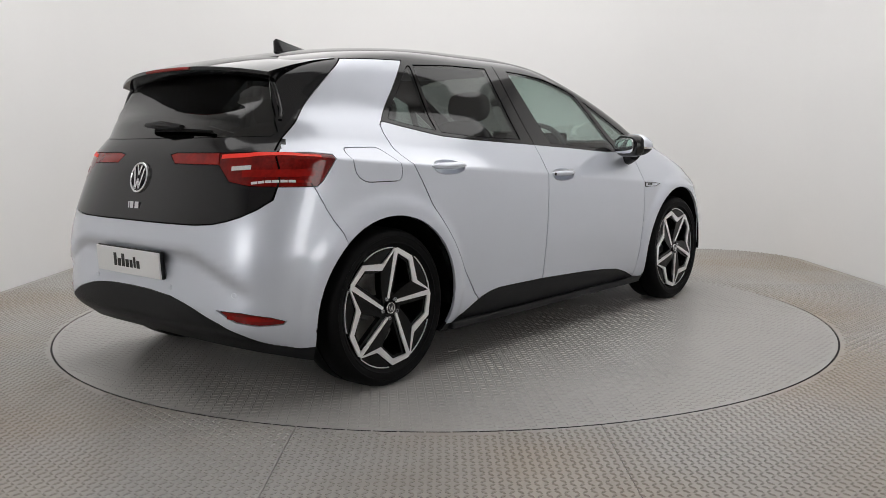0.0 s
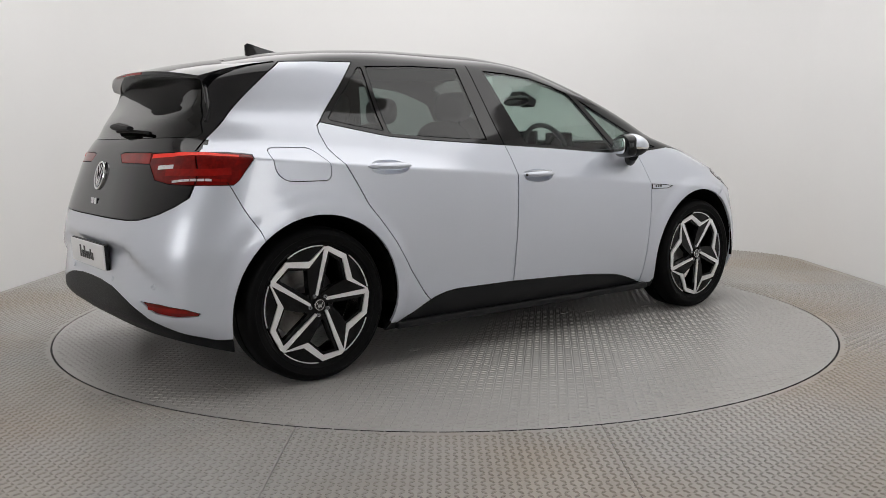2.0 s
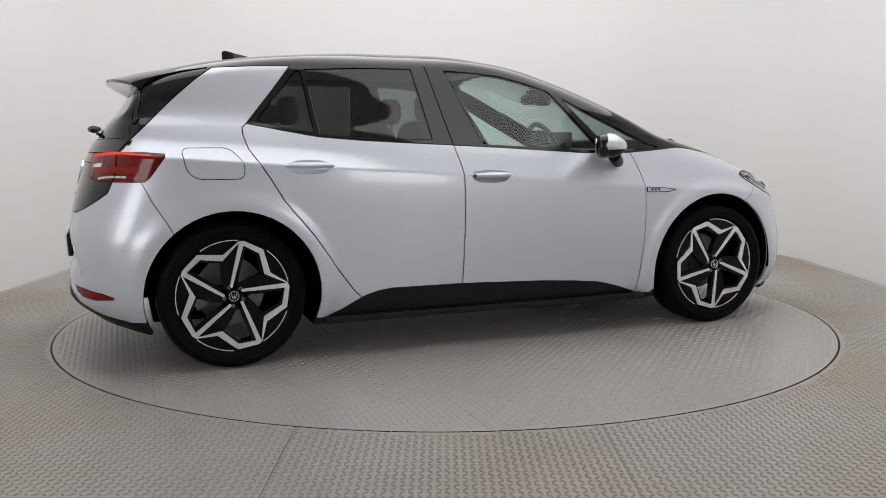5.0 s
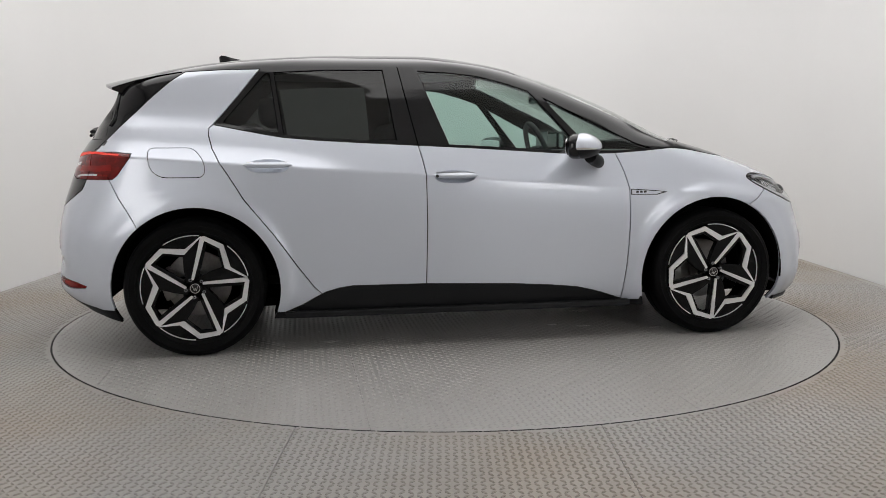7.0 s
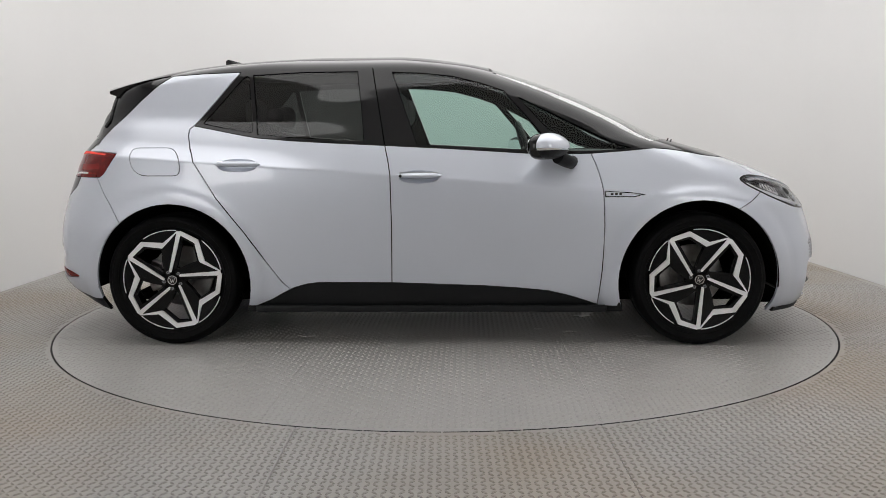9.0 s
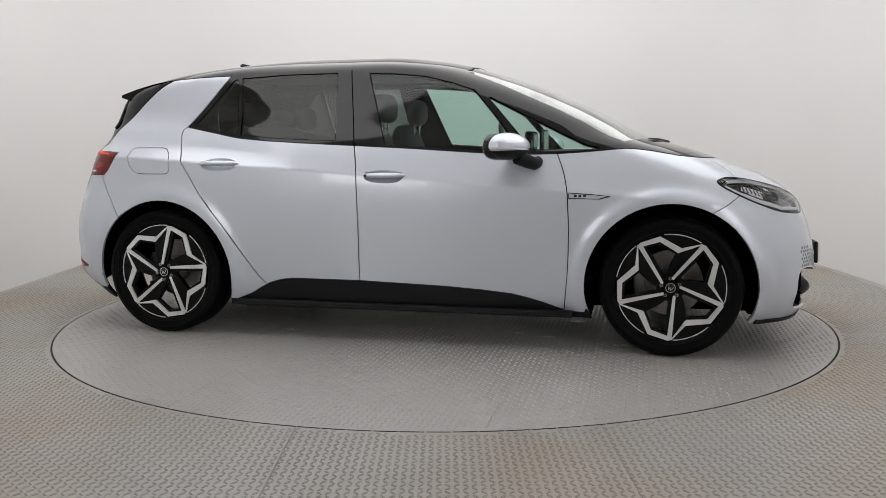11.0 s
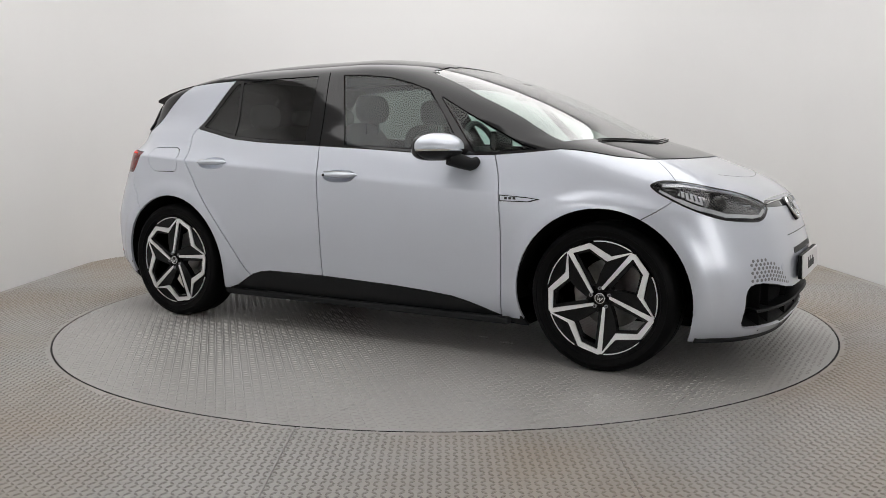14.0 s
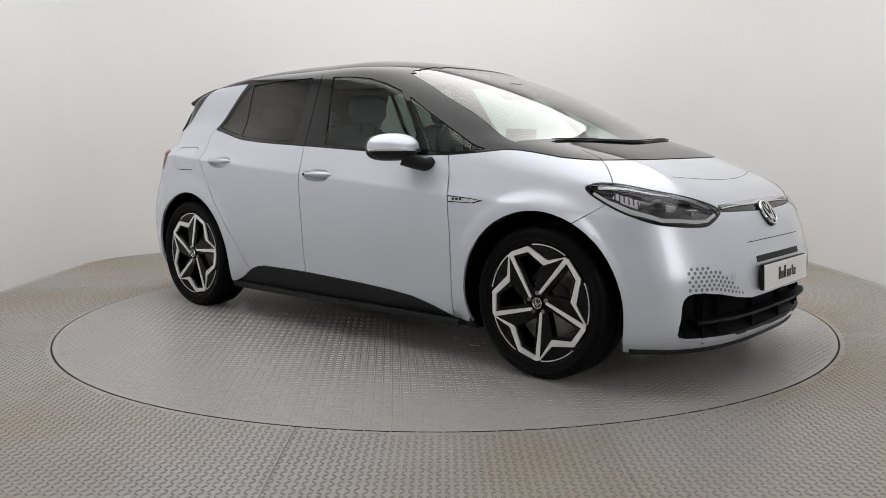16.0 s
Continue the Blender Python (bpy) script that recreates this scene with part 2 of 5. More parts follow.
def lens_bumps(inside, x0, x1, y0, y1, pitch=.043, turn=0.0, tall=1.0, size=1.0):
    """Raised lens-shaped studs in a herringbone, as one point and face list."""
    nx, ny = int((x1 - x0) / pitch), int((y1 - y0) / pitch)
    ii, jj = np.meshgrid(np.arange(nx), np.arange(ny), indexing="ij")
    cx, cy = x0 + (ii + .5) * pitch, y0 + (jj + .5) * pitch
    ok = inside(cx, cy)
    cx, cy, odd = cx[ok], cy[ok], ((ii + jj) % 2)[ok]
    ang = np.where(odd == 1, radians(45), radians(-45)) + turn
    shape = np.array([(-.0215, 0, 0), (-.010, -.0052, 0), (.010, -.0052, 0), (.0215, 0, 0), (.010, .0052, 0), (-.010, .0052, 0), (-.010, 0, .0030), (.010, 0, .0030)])
    shape = shape * np.array([size, size, tall])
    c, s = np.cos(ang)[:, None], np.sin(ang)[:, None]
    px = cx[:, None] + shape[:, 0] * c - shape[:, 1] * s
    py = cy[:, None] + shape[:, 0] * s + shape[:, 1] * c
    pz = np.broadcast_to(shape[:, 2], px.shape)
    pts = np.stack([px, py, pz], 2).reshape(-1, 3)
    base = np.array([(0, 1, 6, -1), (1, 2, 7, 6), (2, 3, 7, -1), (3, 4, 7, -1), (4, 5, 6, 7), (5, 0, 6, -1)])
    faces = [[int(k + 8 * b) for k in f if k >= 0] for b in range(len(cx)) for f in base.tolist()]
    return pts, faces


def bump_object(name, pts, faces, mat, parent, z):
    me = bpy.data.meshes.new(name)
    me.from_pydata((pts + np.array([0, 0, z])).tolist(), [], faces)
    me.materials.append(mat)
    ob = new(name, me)
    ob.parent = parent
    return tagged(ob, kind="stuff")


def clip_sheet(x0, x1, y0, y1, hole=None, disc=None, z=0.0, thick=.006):
    """A flat sheet from x0..x1, y0..y1 less a round hole, or cut to a disc."""
    bm = bmesh.new()
    g = bmesh.ops.create_grid(bm, x_segments=1, y_segments=1, size=.5, matrix=Matrix.Translation(((x0 + x1) / 2, (y0 + y1) / 2, z)) @ Matrix.Diagonal((x1 - x0, y1 - y0, 1, 1)))
    r = hole or disc
    n = 144
    if disc:
        for k in range(n):
            a = 2 * math.pi * k / n
            no = (math.cos(a), math.sin(a), 0)
            bmesh.ops.bisect_plane(bm, geom=bm.faces[:] + bm.edges[:] + bm.verts[:], plane_co=(r * no[0], r * no[1], 0), plane_no=no, clear_outer=True)
    elif hole:
        bmesh.ops.delete(bm, geom=bm.verts[:], context="VERTS")
        ang = sorted({round(2 * math.pi * k / n, 9) for k in range(n)} | {math.atan2(y, x) % (2 * math.pi) for x in (x0, x1) for y in (y0, y1)}
                     | {math.atan2(d * math.sqrt(max(hole ** 2 - x * x, 0)), x) % (2 * math.pi) for x in (x0, x1) for d in (1, -1) if abs(x) < hole}
                     | {math.atan2(y, d * math.sqrt(max(hole ** 2 - y * y, 0))) % (2 * math.pi) for y in (y0, y1) for d in (1, -1) if abs(y) < hole})

        def ray(a):
            """Stretch of the ray at angle a that lies in the sheet and past the hole."""
            c, s = math.cos(a), math.sin(a)
            lo, hi = hole, 1e9
            for d, p0, p1 in ((c, x0, x1), (s, y0, y1)):
                if abs(d) < 1e-9:
                    if not p0 - 1e-9 <= 0 <= p1 + 1e-9:
                        return None
                    continue
                q0, q1 = sorted((p0 / d, p1 / d))
                lo, hi = max(lo, q0), min(hi, q1)
            return ((lo * c, lo * s, z), (hi * c, hi * s, z)) if hi >= lo - 1e-6 else None
        for a, b in zip(ang, ang[1:] + [ang[0] + 2 * math.pi]):
            e = 1e-5
            p, q = ray(a + e), ray(b - e)
            if not p or not q:
                continue
            vs = [bm.verts.new(v) for v in (p[0], p[1], q[1], q[0])]
            try:
                bm.faces.new(vs)
            except ValueError:
                pass
        bmesh.ops.remove_doubles(bm, verts=bm.verts, dist=.0008)
    bmesh.ops.recalc_face_normals(bm, faces=bm.faces)
    for f in bm.faces:
        if f.normal.z < 0:
            f.normal_flip()
    ext = bmesh.ops.extrude_face_region(bm, geom=bm.faces[:])
    for v in ext["geom"]:
        if isinstance(v, bmesh.types.BMVert):
            v.co.z -= thick
    return bm


XS = [-3.25, -2.86, -1.715, -.565, .59, 1.715, 2.86, 3.25]
YS = [-7.38, -5.6, -3.12, -.64, 1.84, 3.19]


def build_floor_plates(floor):
    hole = RADIUS + .011
    for x0, x1 in zip(XS, XS[1:]):
        for y0, y1 in zip(YS, YS[1:]):
            bm = clip_sheet(x0 + .0015, x1 - .0015, y0 + .0015, y1 - .0015, hole=hole if (x0 < hole and x1 > -hole and y0 < hole and y1 > -hole) else None)
            if bm.faces:
                part("floor_plate", bm, TREAD, floor)
            else:
                bm.free()
    pts, faces = lens_bumps(lambda x, y: (np.hypot(x, y) > hole + .02) & (y > -3.4), -3.2, 3.2, -3.4, 3.15, .028, 0.0, 1.15, .64)
    bump_object("tread_stud", pts, faces, TREAD, floor, .0005)
    # flat dark strips that paint the shade on the near side of each stud
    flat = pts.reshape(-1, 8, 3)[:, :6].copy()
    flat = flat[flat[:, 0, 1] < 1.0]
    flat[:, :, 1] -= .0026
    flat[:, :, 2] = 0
    bump_object("stud_grime", flat.reshape(-1, 3), np.arange(6 * len(flat)).reshape(-1, 6).tolist(), STUD_SHADE, floor, .0003)


def build_turntable():
    table = new("turntable")
    tagged(table, "round grey tread-plate turntable set flush in the floor", "turntable")
    xs = [-2.3, -1.80, -.655, .655, 1.80, 2.3]
    for x0, x1 in zip(xs, xs[1:]):
        bm = clip_sheet(x0 + .001, x1 - .001, -2.3, 2.3, disc=RADIUS)
        part("turntable_plate", bm, DUST, table)
    pts, faces = lens_bumps(lambda x, y: np.hypot(x, y) < RADIUS - .025, -2.27, 2.27, -2.27, 2.27, .028, 0.0, .75, .62)
    bump_object("tread_stud", pts, faces, DUST, table, .0002)
    bm = add_lathe(bmesh.new(), [(RADIUS + .001, .0), (RADIUS + .001, -.006), (RADIUS - .02, -.006)], 144)
    bmesh.ops.rotate(bm, verts=bm.verts, cent=(0, 0, 0), matrix=Matrix.Rotation(math.pi / 2, 3, "X"))
    part("rim", bm, GAP, table)
    # bare worn spots on the plates
    rnd = random.Random(5)
    for x, y, r in ((-.37, -.03, .045), (-.25, .02, .02), (.85, -.15, .05), (.72, -.58, .025), (1.12, -.70, .03), (.55, -.52, .02), (-.75, -.70, .035)):
        bm = bmesh.new()
        ring = [bm.verts.new((x + r * (1.6 if abs(math.cos(a)) > .6 else 1) * rnd.uniform(.5, 1.1) * math.cos(a), y + r * .6 * rnd.uniform(.5, 1.2) * math.sin(a), .0034)) for a in np.linspace(0, 2 * math.pi, 17)[:-1]]
        bm.faces.new(ring)
        ext = bmesh.ops.extrude_face_region(bm, geom=bm.faces[:])
        for v in ext["geom"]:
            if isinstance(v, bmesh.types.BMVert):
                v.co.z -= .003
        part("worn_spot", bm, BARE, table, "bare shiny worn metal spot")
    return table

# ---------------------------------------------------------------- body form
def smooth_curve(pairs):
    """A smooth curve without overshoot through (u, value) pairs."""
    u = np.array([p[0] for p in pairs], float)
    v = np.array([p[1] for p in pairs], float)
    h, d = np.diff(u), np.diff(v) / np.diff(u)
    m = np.zeros(len(u))
    m[0], m[-1] = d[0], d[-1]
    for i in range(1, len(u) - 1):
        if d[i - 1] * d[i] > 0:
            w1, w2 = 2 * h[i] + h[i - 1], h[i] + 2 * h[i - 1]
            m[i] = (w1 + w2) / (w1 / d[i - 1] + w2 / d[i])

    def at(q):
        q = np.clip(np.asarray(q, float), u[0], u[-1])
        k = np.clip(np.searchsorted(u, q) - 1, 0, len(u) - 2)
        s = (q - u[k]) / h[k]
        return ((1 + 2 * s) * (1 - s) ** 2 * v[k] + s * (1 - s) ** 2 * h[k] * m[k]
                + s * s * (3 - 2 * s) * v[k + 1] + s * s * (s - 1) * h[k] * m[k + 1])
    return at


# plan outline of the body by height: half width, front and rear end, corner lengths and squareness
HALF = smooth_curve([(.17, .80), (.22, .835), (.30, .862), (.40, .877), (.55, .892), (.70, .901), (.80, .9045), (.84, .9042), (.880, .9030), (.886, .901),
                     (.90, .8940), (.95, .871), (1.0, .848), (1.06, .818), (1.15, .770), (1.30, .697), (1.42, .637), (1.46, .612), (1.49, .575), (1.515, .51),
                     (1.535, .425), (1.55, .325), (1.561, .205), (1.567, .10), (1.569, 0)])
FRONT = smooth_curve([(.17, 2.07), (.25, 2.125), (.35, 2.145), (.48, 2.142), (.60, 2.118), (.70, 2.082), (.76, 2.045), (.82, 1.985),
                      (.86, 1.925), (.90, 1.835), (.95, 1.705), (1.0, 1.57), (1.04, 1.445), (1.065, 1.355), (1.10, 1.262), (1.175, 1.119),
                      (1.262, .946), (1.338, .773), (1.403, .601), (1.459, .429), (1.507, .257), (1.537, .086), (1.552, -.052), (1.567, -.33), (1.569, -.40)])
REAR = smooth_curve([(.17, -2.03), (.26, -2.10), (.35, -2.122), (.47, -2.12), (.65, -2.108), (.75, -2.092), (.90, -2.05), (1.0, -2.017),
                     (1.05, -1.995), (1.15, -1.925), (1.25, -1.845), (1.35, -1.775), (1.42, -1.69), (1.471, -1.52), (1.50, -1.36), (1.524, -1.18),
                     (1.545, -.95), (1.557, -.78), (1.567, -.54), (1.569, -.46)])
LFRONT = smooth_curve([(.17, .50), (.5, .58), (.8, .66), (.95, .66), (1.07, .62), (1.13, .54), (1.2, .46), (1.42, .50), (1.5, .50), (1.569, .03)])
NFRONT = smooth_curve([(.17, 2.9), (.5, 2.9), (.8, 2.9), (.95, 3.1), (1.07, 3.4), (1.14, 3.0), (1.2, 2.7), (1.45, 2.7), (1.569, 2.0)])
LREAR = smooth_curve([(.17, .55), (.47, .65), (.9, .45), (1.1, .40), (1.17, .31), (1.33, .31), (1.46, .6), (1.53, .5), (1.569, .03)])
NREAR = smooth_curve([(.17, 3.8), (.47, 4.4), (.75, 3.4), (.95, 2.8), (1.08, 3.6), (1.16, 5.2), (1.34, 5.2), (1.44, 3.4), (1.569, 2.0)])
TILT = smooth_curve([(.17, 0), (.35, -.008), (.70, -.05), (.885, -.0725), (1.05, -.055), (1.25, -.02), (1.40, 0), (1.6, 0)])
WHEEL_X, WHEEL_Z = 1.385, .345


# trailing edge of the side wings beside the rear window: length and half width by height
WING_X = smooth_curve([(1.00, -1.865), (1.04, -1.848), (1.10, -1.825), (1.15, -1.803), (1.20, -1.785), (1.24, -1.776), (1.29, -1.772), (1.33, -1.780), (1.37, -1.795), (1.45, -1.82)])
WING_Y = smooth_curve([(1.00, .70), (1.10, .682), (1.15, .665), (1.20, .648), (1.25, .632), (1.30, .612), (1.36, .580), (1.45, .55)])


def body_ring(zeta, ns=150, nc=34):
    """Half ring (y <= 0) of the body at level zeta, from the rear centre to the front centre."""
    tilt = float(TILT(zeta))
    xf, xr = float(FRONT(zeta)), float(REAR(zeta))
    for _ in range(12):
        xf, xr = float(FRONT(zeta + tilt * xf)), float(REAR(zeta + tilt * xr))
    lf, nf, lr, nr = (float(c(zeta)) for c in (LFRONT, NFRONT, LREAR, NREAR))
    ph = np.linspace(0, math.pi / 2, nc)
    rear = [(xr + lr - lr * math.cos(a) ** (2 / nr), math.sin(a) ** (2 / nr)) for a in ph]
    front = [(xf - lf + lf * math.sin(a) ** (2 / nf), max(math.cos(a), 0) ** (2 / nf)) for a in ph]
    mid = [(x, 1.0) for x in np.linspace(xr + lr, xf - lf, ns)[1:-1]]
    pts = np.array(rear + mid + front)
    x = pts[:, 0]
    z = zeta + tilt * x
    w = HALF(zeta) * (1 - .022 * np.clip((x + .2) / 1.4, -1.5, 1.3) ** 2 * np.clip((1.45 - zeta) / .3, 0, 1))
    back = np.clip((-x - .8) / .9, 0, 1.4) ** 1.5 * np.clip((z - .62) / .3, 0, 1) * np.clip((1.50 - z) / .25, 0, 1)
    w = w * (1 - .034 * back)
    y = w * pts[:, 1]
    for cx in (-WHEEL_X, WHEEL_X):
        r = np.hypot(x - cx, z - WHEEL_Z)
        k = np.clip((.515 - r) / .06, 0, 1)
        y = y + .016 * k * k * (3 - 2 * k) * pts[:, 1] ** 4 * (zeta < 1.0)
    # shoulder over the rear wheels: the cabin stands further in than the flanks
    k = np.clip((-x - .45) / .75, 0, 1)
    low, high = np.clip((zeta - .880) / .10, 0, 1), np.clip((1.47 - zeta) / .38, 0, 1)
    y = y - .056 * k * k * (3 - 2 * k) * low * (2 - low) * high * high * (3 - 2 * high) * pts[:, 1] ** 3
    # rear corners of the cabin drawn in to the sharp edges of the side wings
    near = np.clip((zeta - 1.06) / .08, 0, 1) * np.clip((1.43 - zeta) / .06, 0, 1)
    if near > 0:
        y = y - .035 * near * np.clip((-x - 1.50) / .27, 0, 1.15) ** 1.6 * np.clip(pts[:, 1] * 1.6 - .6, 0, 1)
        bow = xr + (WING_X(zeta) - xr) * (y / WING_Y(zeta)) ** 2
        x = np.where(x < -1.45, x + near * (np.maximum(x, bow) - x), x)
    # underside of the rear bumper rises to the back
    z = z + .10 * np.clip((-x - 1.74) / .36, 0, 1) * np.clip((.33 - zeta) / .16, 0, 1)
    # scoop round the rear number plate
    top = .63 - .13 * np.clip((y - .42) / .30, 0, 1) ** 1.2
    dent = np.clip((top - z) / .022, 0, 1) * np.clip((z - .40) / .20, 0, 1) * np.clip((.76 - y) / .05, 0, 1) * (x < -1.7)
    x = x + .030 * dent
    return np.stack([x, -y, z], 1)


LEVELS = np.concatenate([np.linspace(.17, .30, 8)[:-1], np.linspace(.30, .87, 30)[:-1], np.linspace(.87, .94, 8)[:-1],
                         np.linspace(.94, 1.46, 28)[:-1], np.linspace(1.46, 1.535, 10)[:-1], [1.535, 1.543, 1.55, 1.556, 1.561, 1.5645, 1.567, 1.5683, 1.569]])

# ---------------------------------------------------------------- car body panels
DIAG = math.sqrt(.5)
VIEWS = {"side": (Vector((1, 0, 0)), Vector((0, 0, 1))), "end": (Vector((0, 1, 0)), Vector((0, 0, 1))), "top": (Vector((1, 0, 0)), Vector((0, 1, 0))),
         "front_corner": (Vector((DIAG, DIAG, 0)), Vector((0, 0, 1))), "rear_corner": (Vector((DIAG, -DIAG, 0)), Vector((0, 0, 1)))}


def flat(points, view):
    """3D points, or 2D points of that view, as 2D points of the view."""
    u, v = VIEWS[view]
    return [(Vector(p).dot(u), Vector(p).dot(v)) if len(p) == 3 else p for p in points]


def arc(cx, cz, r, n=40):
    return [(cx + r * math.cos(2 * math.pi * k / n), cz + r * math.sin(2 * math.pi * k / n)) for k in range(n)]


def rounded(points, r, n=4):
    """A closed outline with its corners rounded."""
    out, m = [], len(points)
    for i in range(m):
        a, b, c = (Vector(points[(i + k) % m]) for k in (-1, 0, 1))
        p, q = b + (a - b).normalized() * min(r, (a - b).length * .45), b + (c - b).normalized() * min(r, (c - b).length * .45)
        for k in range(n + 1):
            s = k / n
            out.append(tuple(p * (1 - s) ** 2 + b * 2 * s * (1 - s) + q * s * s))
    return out


def inside(p, poly):
    x, y, hit = p[0], p[1], False
    j = len(poly) - 1
    for i in range(len(poly)):
        (xi, yi), (xj, yj) = poly[i], poly[j]
        if (yi > y) != (yj > y) and x < (xj - xi) * (y - yi) / (yj - yi) + xi:
            hit = not hit
        j = i
    return hit


SIDE = lambda c: c.y < -.34
REARWARD = lambda c: c.x < -1.55
FORWARD = lambda c: c.x > 1.42

ARCH_R, ARCH_F = arc(-1.378, .341, .413, 56), arc(1.383, .345, .42, 56)
UPPER = [(-1.861, 1.034), (-1.76, 1.130), (-1.69, 1.20), (-1.60, 1.287), (-1.50, 1.374), (-1.42, 1.431), (-1.24, 1.441), (-1.047, 1.447), (-1.16, 1.305),
         (-1.283, 1.160), (-1.14, 1.132), (-.995, 1.104), (-.934, 1.094), (-.75, 1.078), (-.563, 1.067), (-.254, 1.051), (.069, 1.034),
         (.508, 1.006), (.66, 1.003), (.819, 1.005), (.98, 1.016), (1.15, 1.031), (1.22, 1.026), (1.289, 1.017), (1.416, .994), (1.53, .982), (1.66, .979)]
UPPER_AREA = UPPER + [(1.75, 1.3), (1.75, 1.9), (-2.6, 1.9), (-2.6, 1.034)]
RDOOR_EDGE = [(-1.283, 1.160), (-1.302, 1.143), (-1.304, 1.11), (-1.285, 1.04), (-1.248, .975), (-1.20, .90), (-1.133, .788), (-1.062, .70), (-.991, .611),
              (-.935, .53), (-.882, .45), (-.799, .337), (-.757, .297)]
DOOR_SPLIT = [(-.331, 1.462), (-.251, 1.05), (-.232, .97), (-.22, .90), (-.215, .638), (-.219, .337)]
FDOOR_EDGE = [(.819, 1.004), (.84, .955), (.856, .909), (.87, .85), (.877, .809), (.886, .634), (.884, .50), (.879, .396), (.863, .214)]
SILL_TOP = [(-.93, .213), (-.861, .241), (-.799, .277), (-.739, .308), (-.67, .328), (-.60, .337), (-.219, .336), (.244, .320), (.45, .306), (.598, .291),
            (.68, .272), (.746, .253), (.86, .213)]
SILL_AREA = [(-1.0, .213)] + SILL_TOP + [(1.0, .213), (1.0, .1), (-1.0, .1)]
RDOOR_AREA = RDOOR_EDGE + SILL_TOP[3:7] + DOOR_SPLIT[1:][::-1] + UPPER[9:16][::-1]
FDOOR_AREA = DOOR_SPLIT[1:] + SILL_TOP[6:] + FDOOR_EDGE[::-1] + UPPER[15:20][::-1]
FLAP = rounded([(-1.595, 1.045), (-1.375, 1.045), (-1.315, .975), (-1.318, .900), (-1.525, .900), (-1.575, .935)], .035)
GLASS_FD = [(-.225, 1.443), (-.07, 1.436), (.097, 1.418), (.247, 1.380), (.37, 1.338), (.50, 1.19), (.635, 1.022), (.508, 1.024), (.069, 1.050), (-.085, 1.058)]
GLASS_TRI = rounded([(.445, 1.305), (.60, 1.225), (.80, 1.127), (.955, 1.052), (1.03, 1.033), (.86, 1.022), (.70, 1.020)], .015, 2)
GLASS_RD = [(-.975, 1.430), (-.70, 1.445), (-.412, 1.447), (-.385, 1.26), (-.362, 1.080), (-.563, 1.085), (-.75, 1.096), (-.932, 1.113)]
GLASS_RQ = rounded([(-1.020, 1.424), (-.999, 1.424), (-.958, 1.121), (-1.12, 1.148), (-1.235, 1.172)], .012, 2)
SCREEN = [(0.279, 0.02), (0.284, -0.25), (0.297, -0.493), (0.309, -0.543), (0.659, -0.637), (0.91, -0.674), (1.147, -0.729), (1.2, -0.66), (1.27, -0.5), (1.315, -0.25), (1.33, 0.02)]
HATCH = [(.02, .738), (-.25, .738), (-.45, .740), (-.545, .746), (-.61, .760), (-.661, .777), (-.712, .806), (-.750, .842), (-.752, .90), (-.748, .95), (-.71, 1.034)]
HATCH_AREA = HATCH + [(-.69, 1.085), (.02, 1.085)]
BACK_GLASS = [(.02, 1.088), (-.30, 1.088), (-.645, 1.092), (-.655, 1.11), (-.60, 1.22), (-.545, 1.32), (-.50, 1.40), (-.40, 1.44), (.02, 1.46)]
TAIL_LAMP = [(-1.660, -.838, 1.000), (-1.733, -.836, .912), (-1.757, -.832, .893), (-1.797, -.818, .892), (-1.896, -.75, .893), (-1.963, -.658, .896), (-1.993, -.572, .912),
             (-1.987, -.50, .979), (-1.972, -.487, 1.025), (-1.878, -.698, 1.028), (-1.776, -.798, 1.027), (-1.675, -.830, 1.018)]
TAIL_STRIP = [(-.187, 1.018), (-.236, .981), (-.503, .978), (-.488, 1.026), (-.23, 1.026)]
DIFFUSER = [(.02, .455), (-.15, .452), (-.31, .440), (-.40, .422), (-.475, .402), (-.60, .355), (-.669, .316), (-.729, .274), (-.79, .244), (-.90, .234)]
DIFFUSER_AREA = DIFFUSER + [(-.95, .05), (.02, .05)]
REFLECTOR = [(-2.085, -.596, .409), (-2.03, -.68, .404), (-1.95, -.765, .385), (-1.911, -.804, .366), (-1.92, -.80, .356), (-1.99, -.735, .352), (-2.05, -.665, .366)]
BUMPER_R_EDGE = [(-1.785, .91), (-1.77, .885), (-1.73, .80), (-1.665, .695), (-1.62, .60)]
BUMPER_R_AREA = BUMPER_R_EDGE + [(-1.62, .1), (-2.5, .1), (-2.5, .905)]
HEADLAMP = [(1.597, -.81, .862), (1.605, -.795, .878), (1.64, -.765, .884), (1.72, -.715, .872), (1.816, -.655, .851), (1.90, -.56, .825), (1.984, -.446, .791), (2.012, -.415, .770),
            (2.022, -.43, .75), (2.018, -.52, .712), (1.99, -.59, .706), (1.905, -.727, .721), (1.788, -.80, .762), (1.66, -.822, .826)]


def curved(pts, n=3):
    """A closed outline with a smooth curve through its points."""
    out, m = [], len(pts)
    for i in range(m):
        a, b, c, d = (Vector(pts[(i + k) % m]) for k in (-1, 0, 1, 2))
        for k in range(n):
            t = k / n
            out.append(tuple(.5 * (2 * b + (c - a) * t + (2 * a - 5 * b + 4 * c - d) * t * t + (3 * b - a - 3 * c + d) * t ** 3)))
    return out


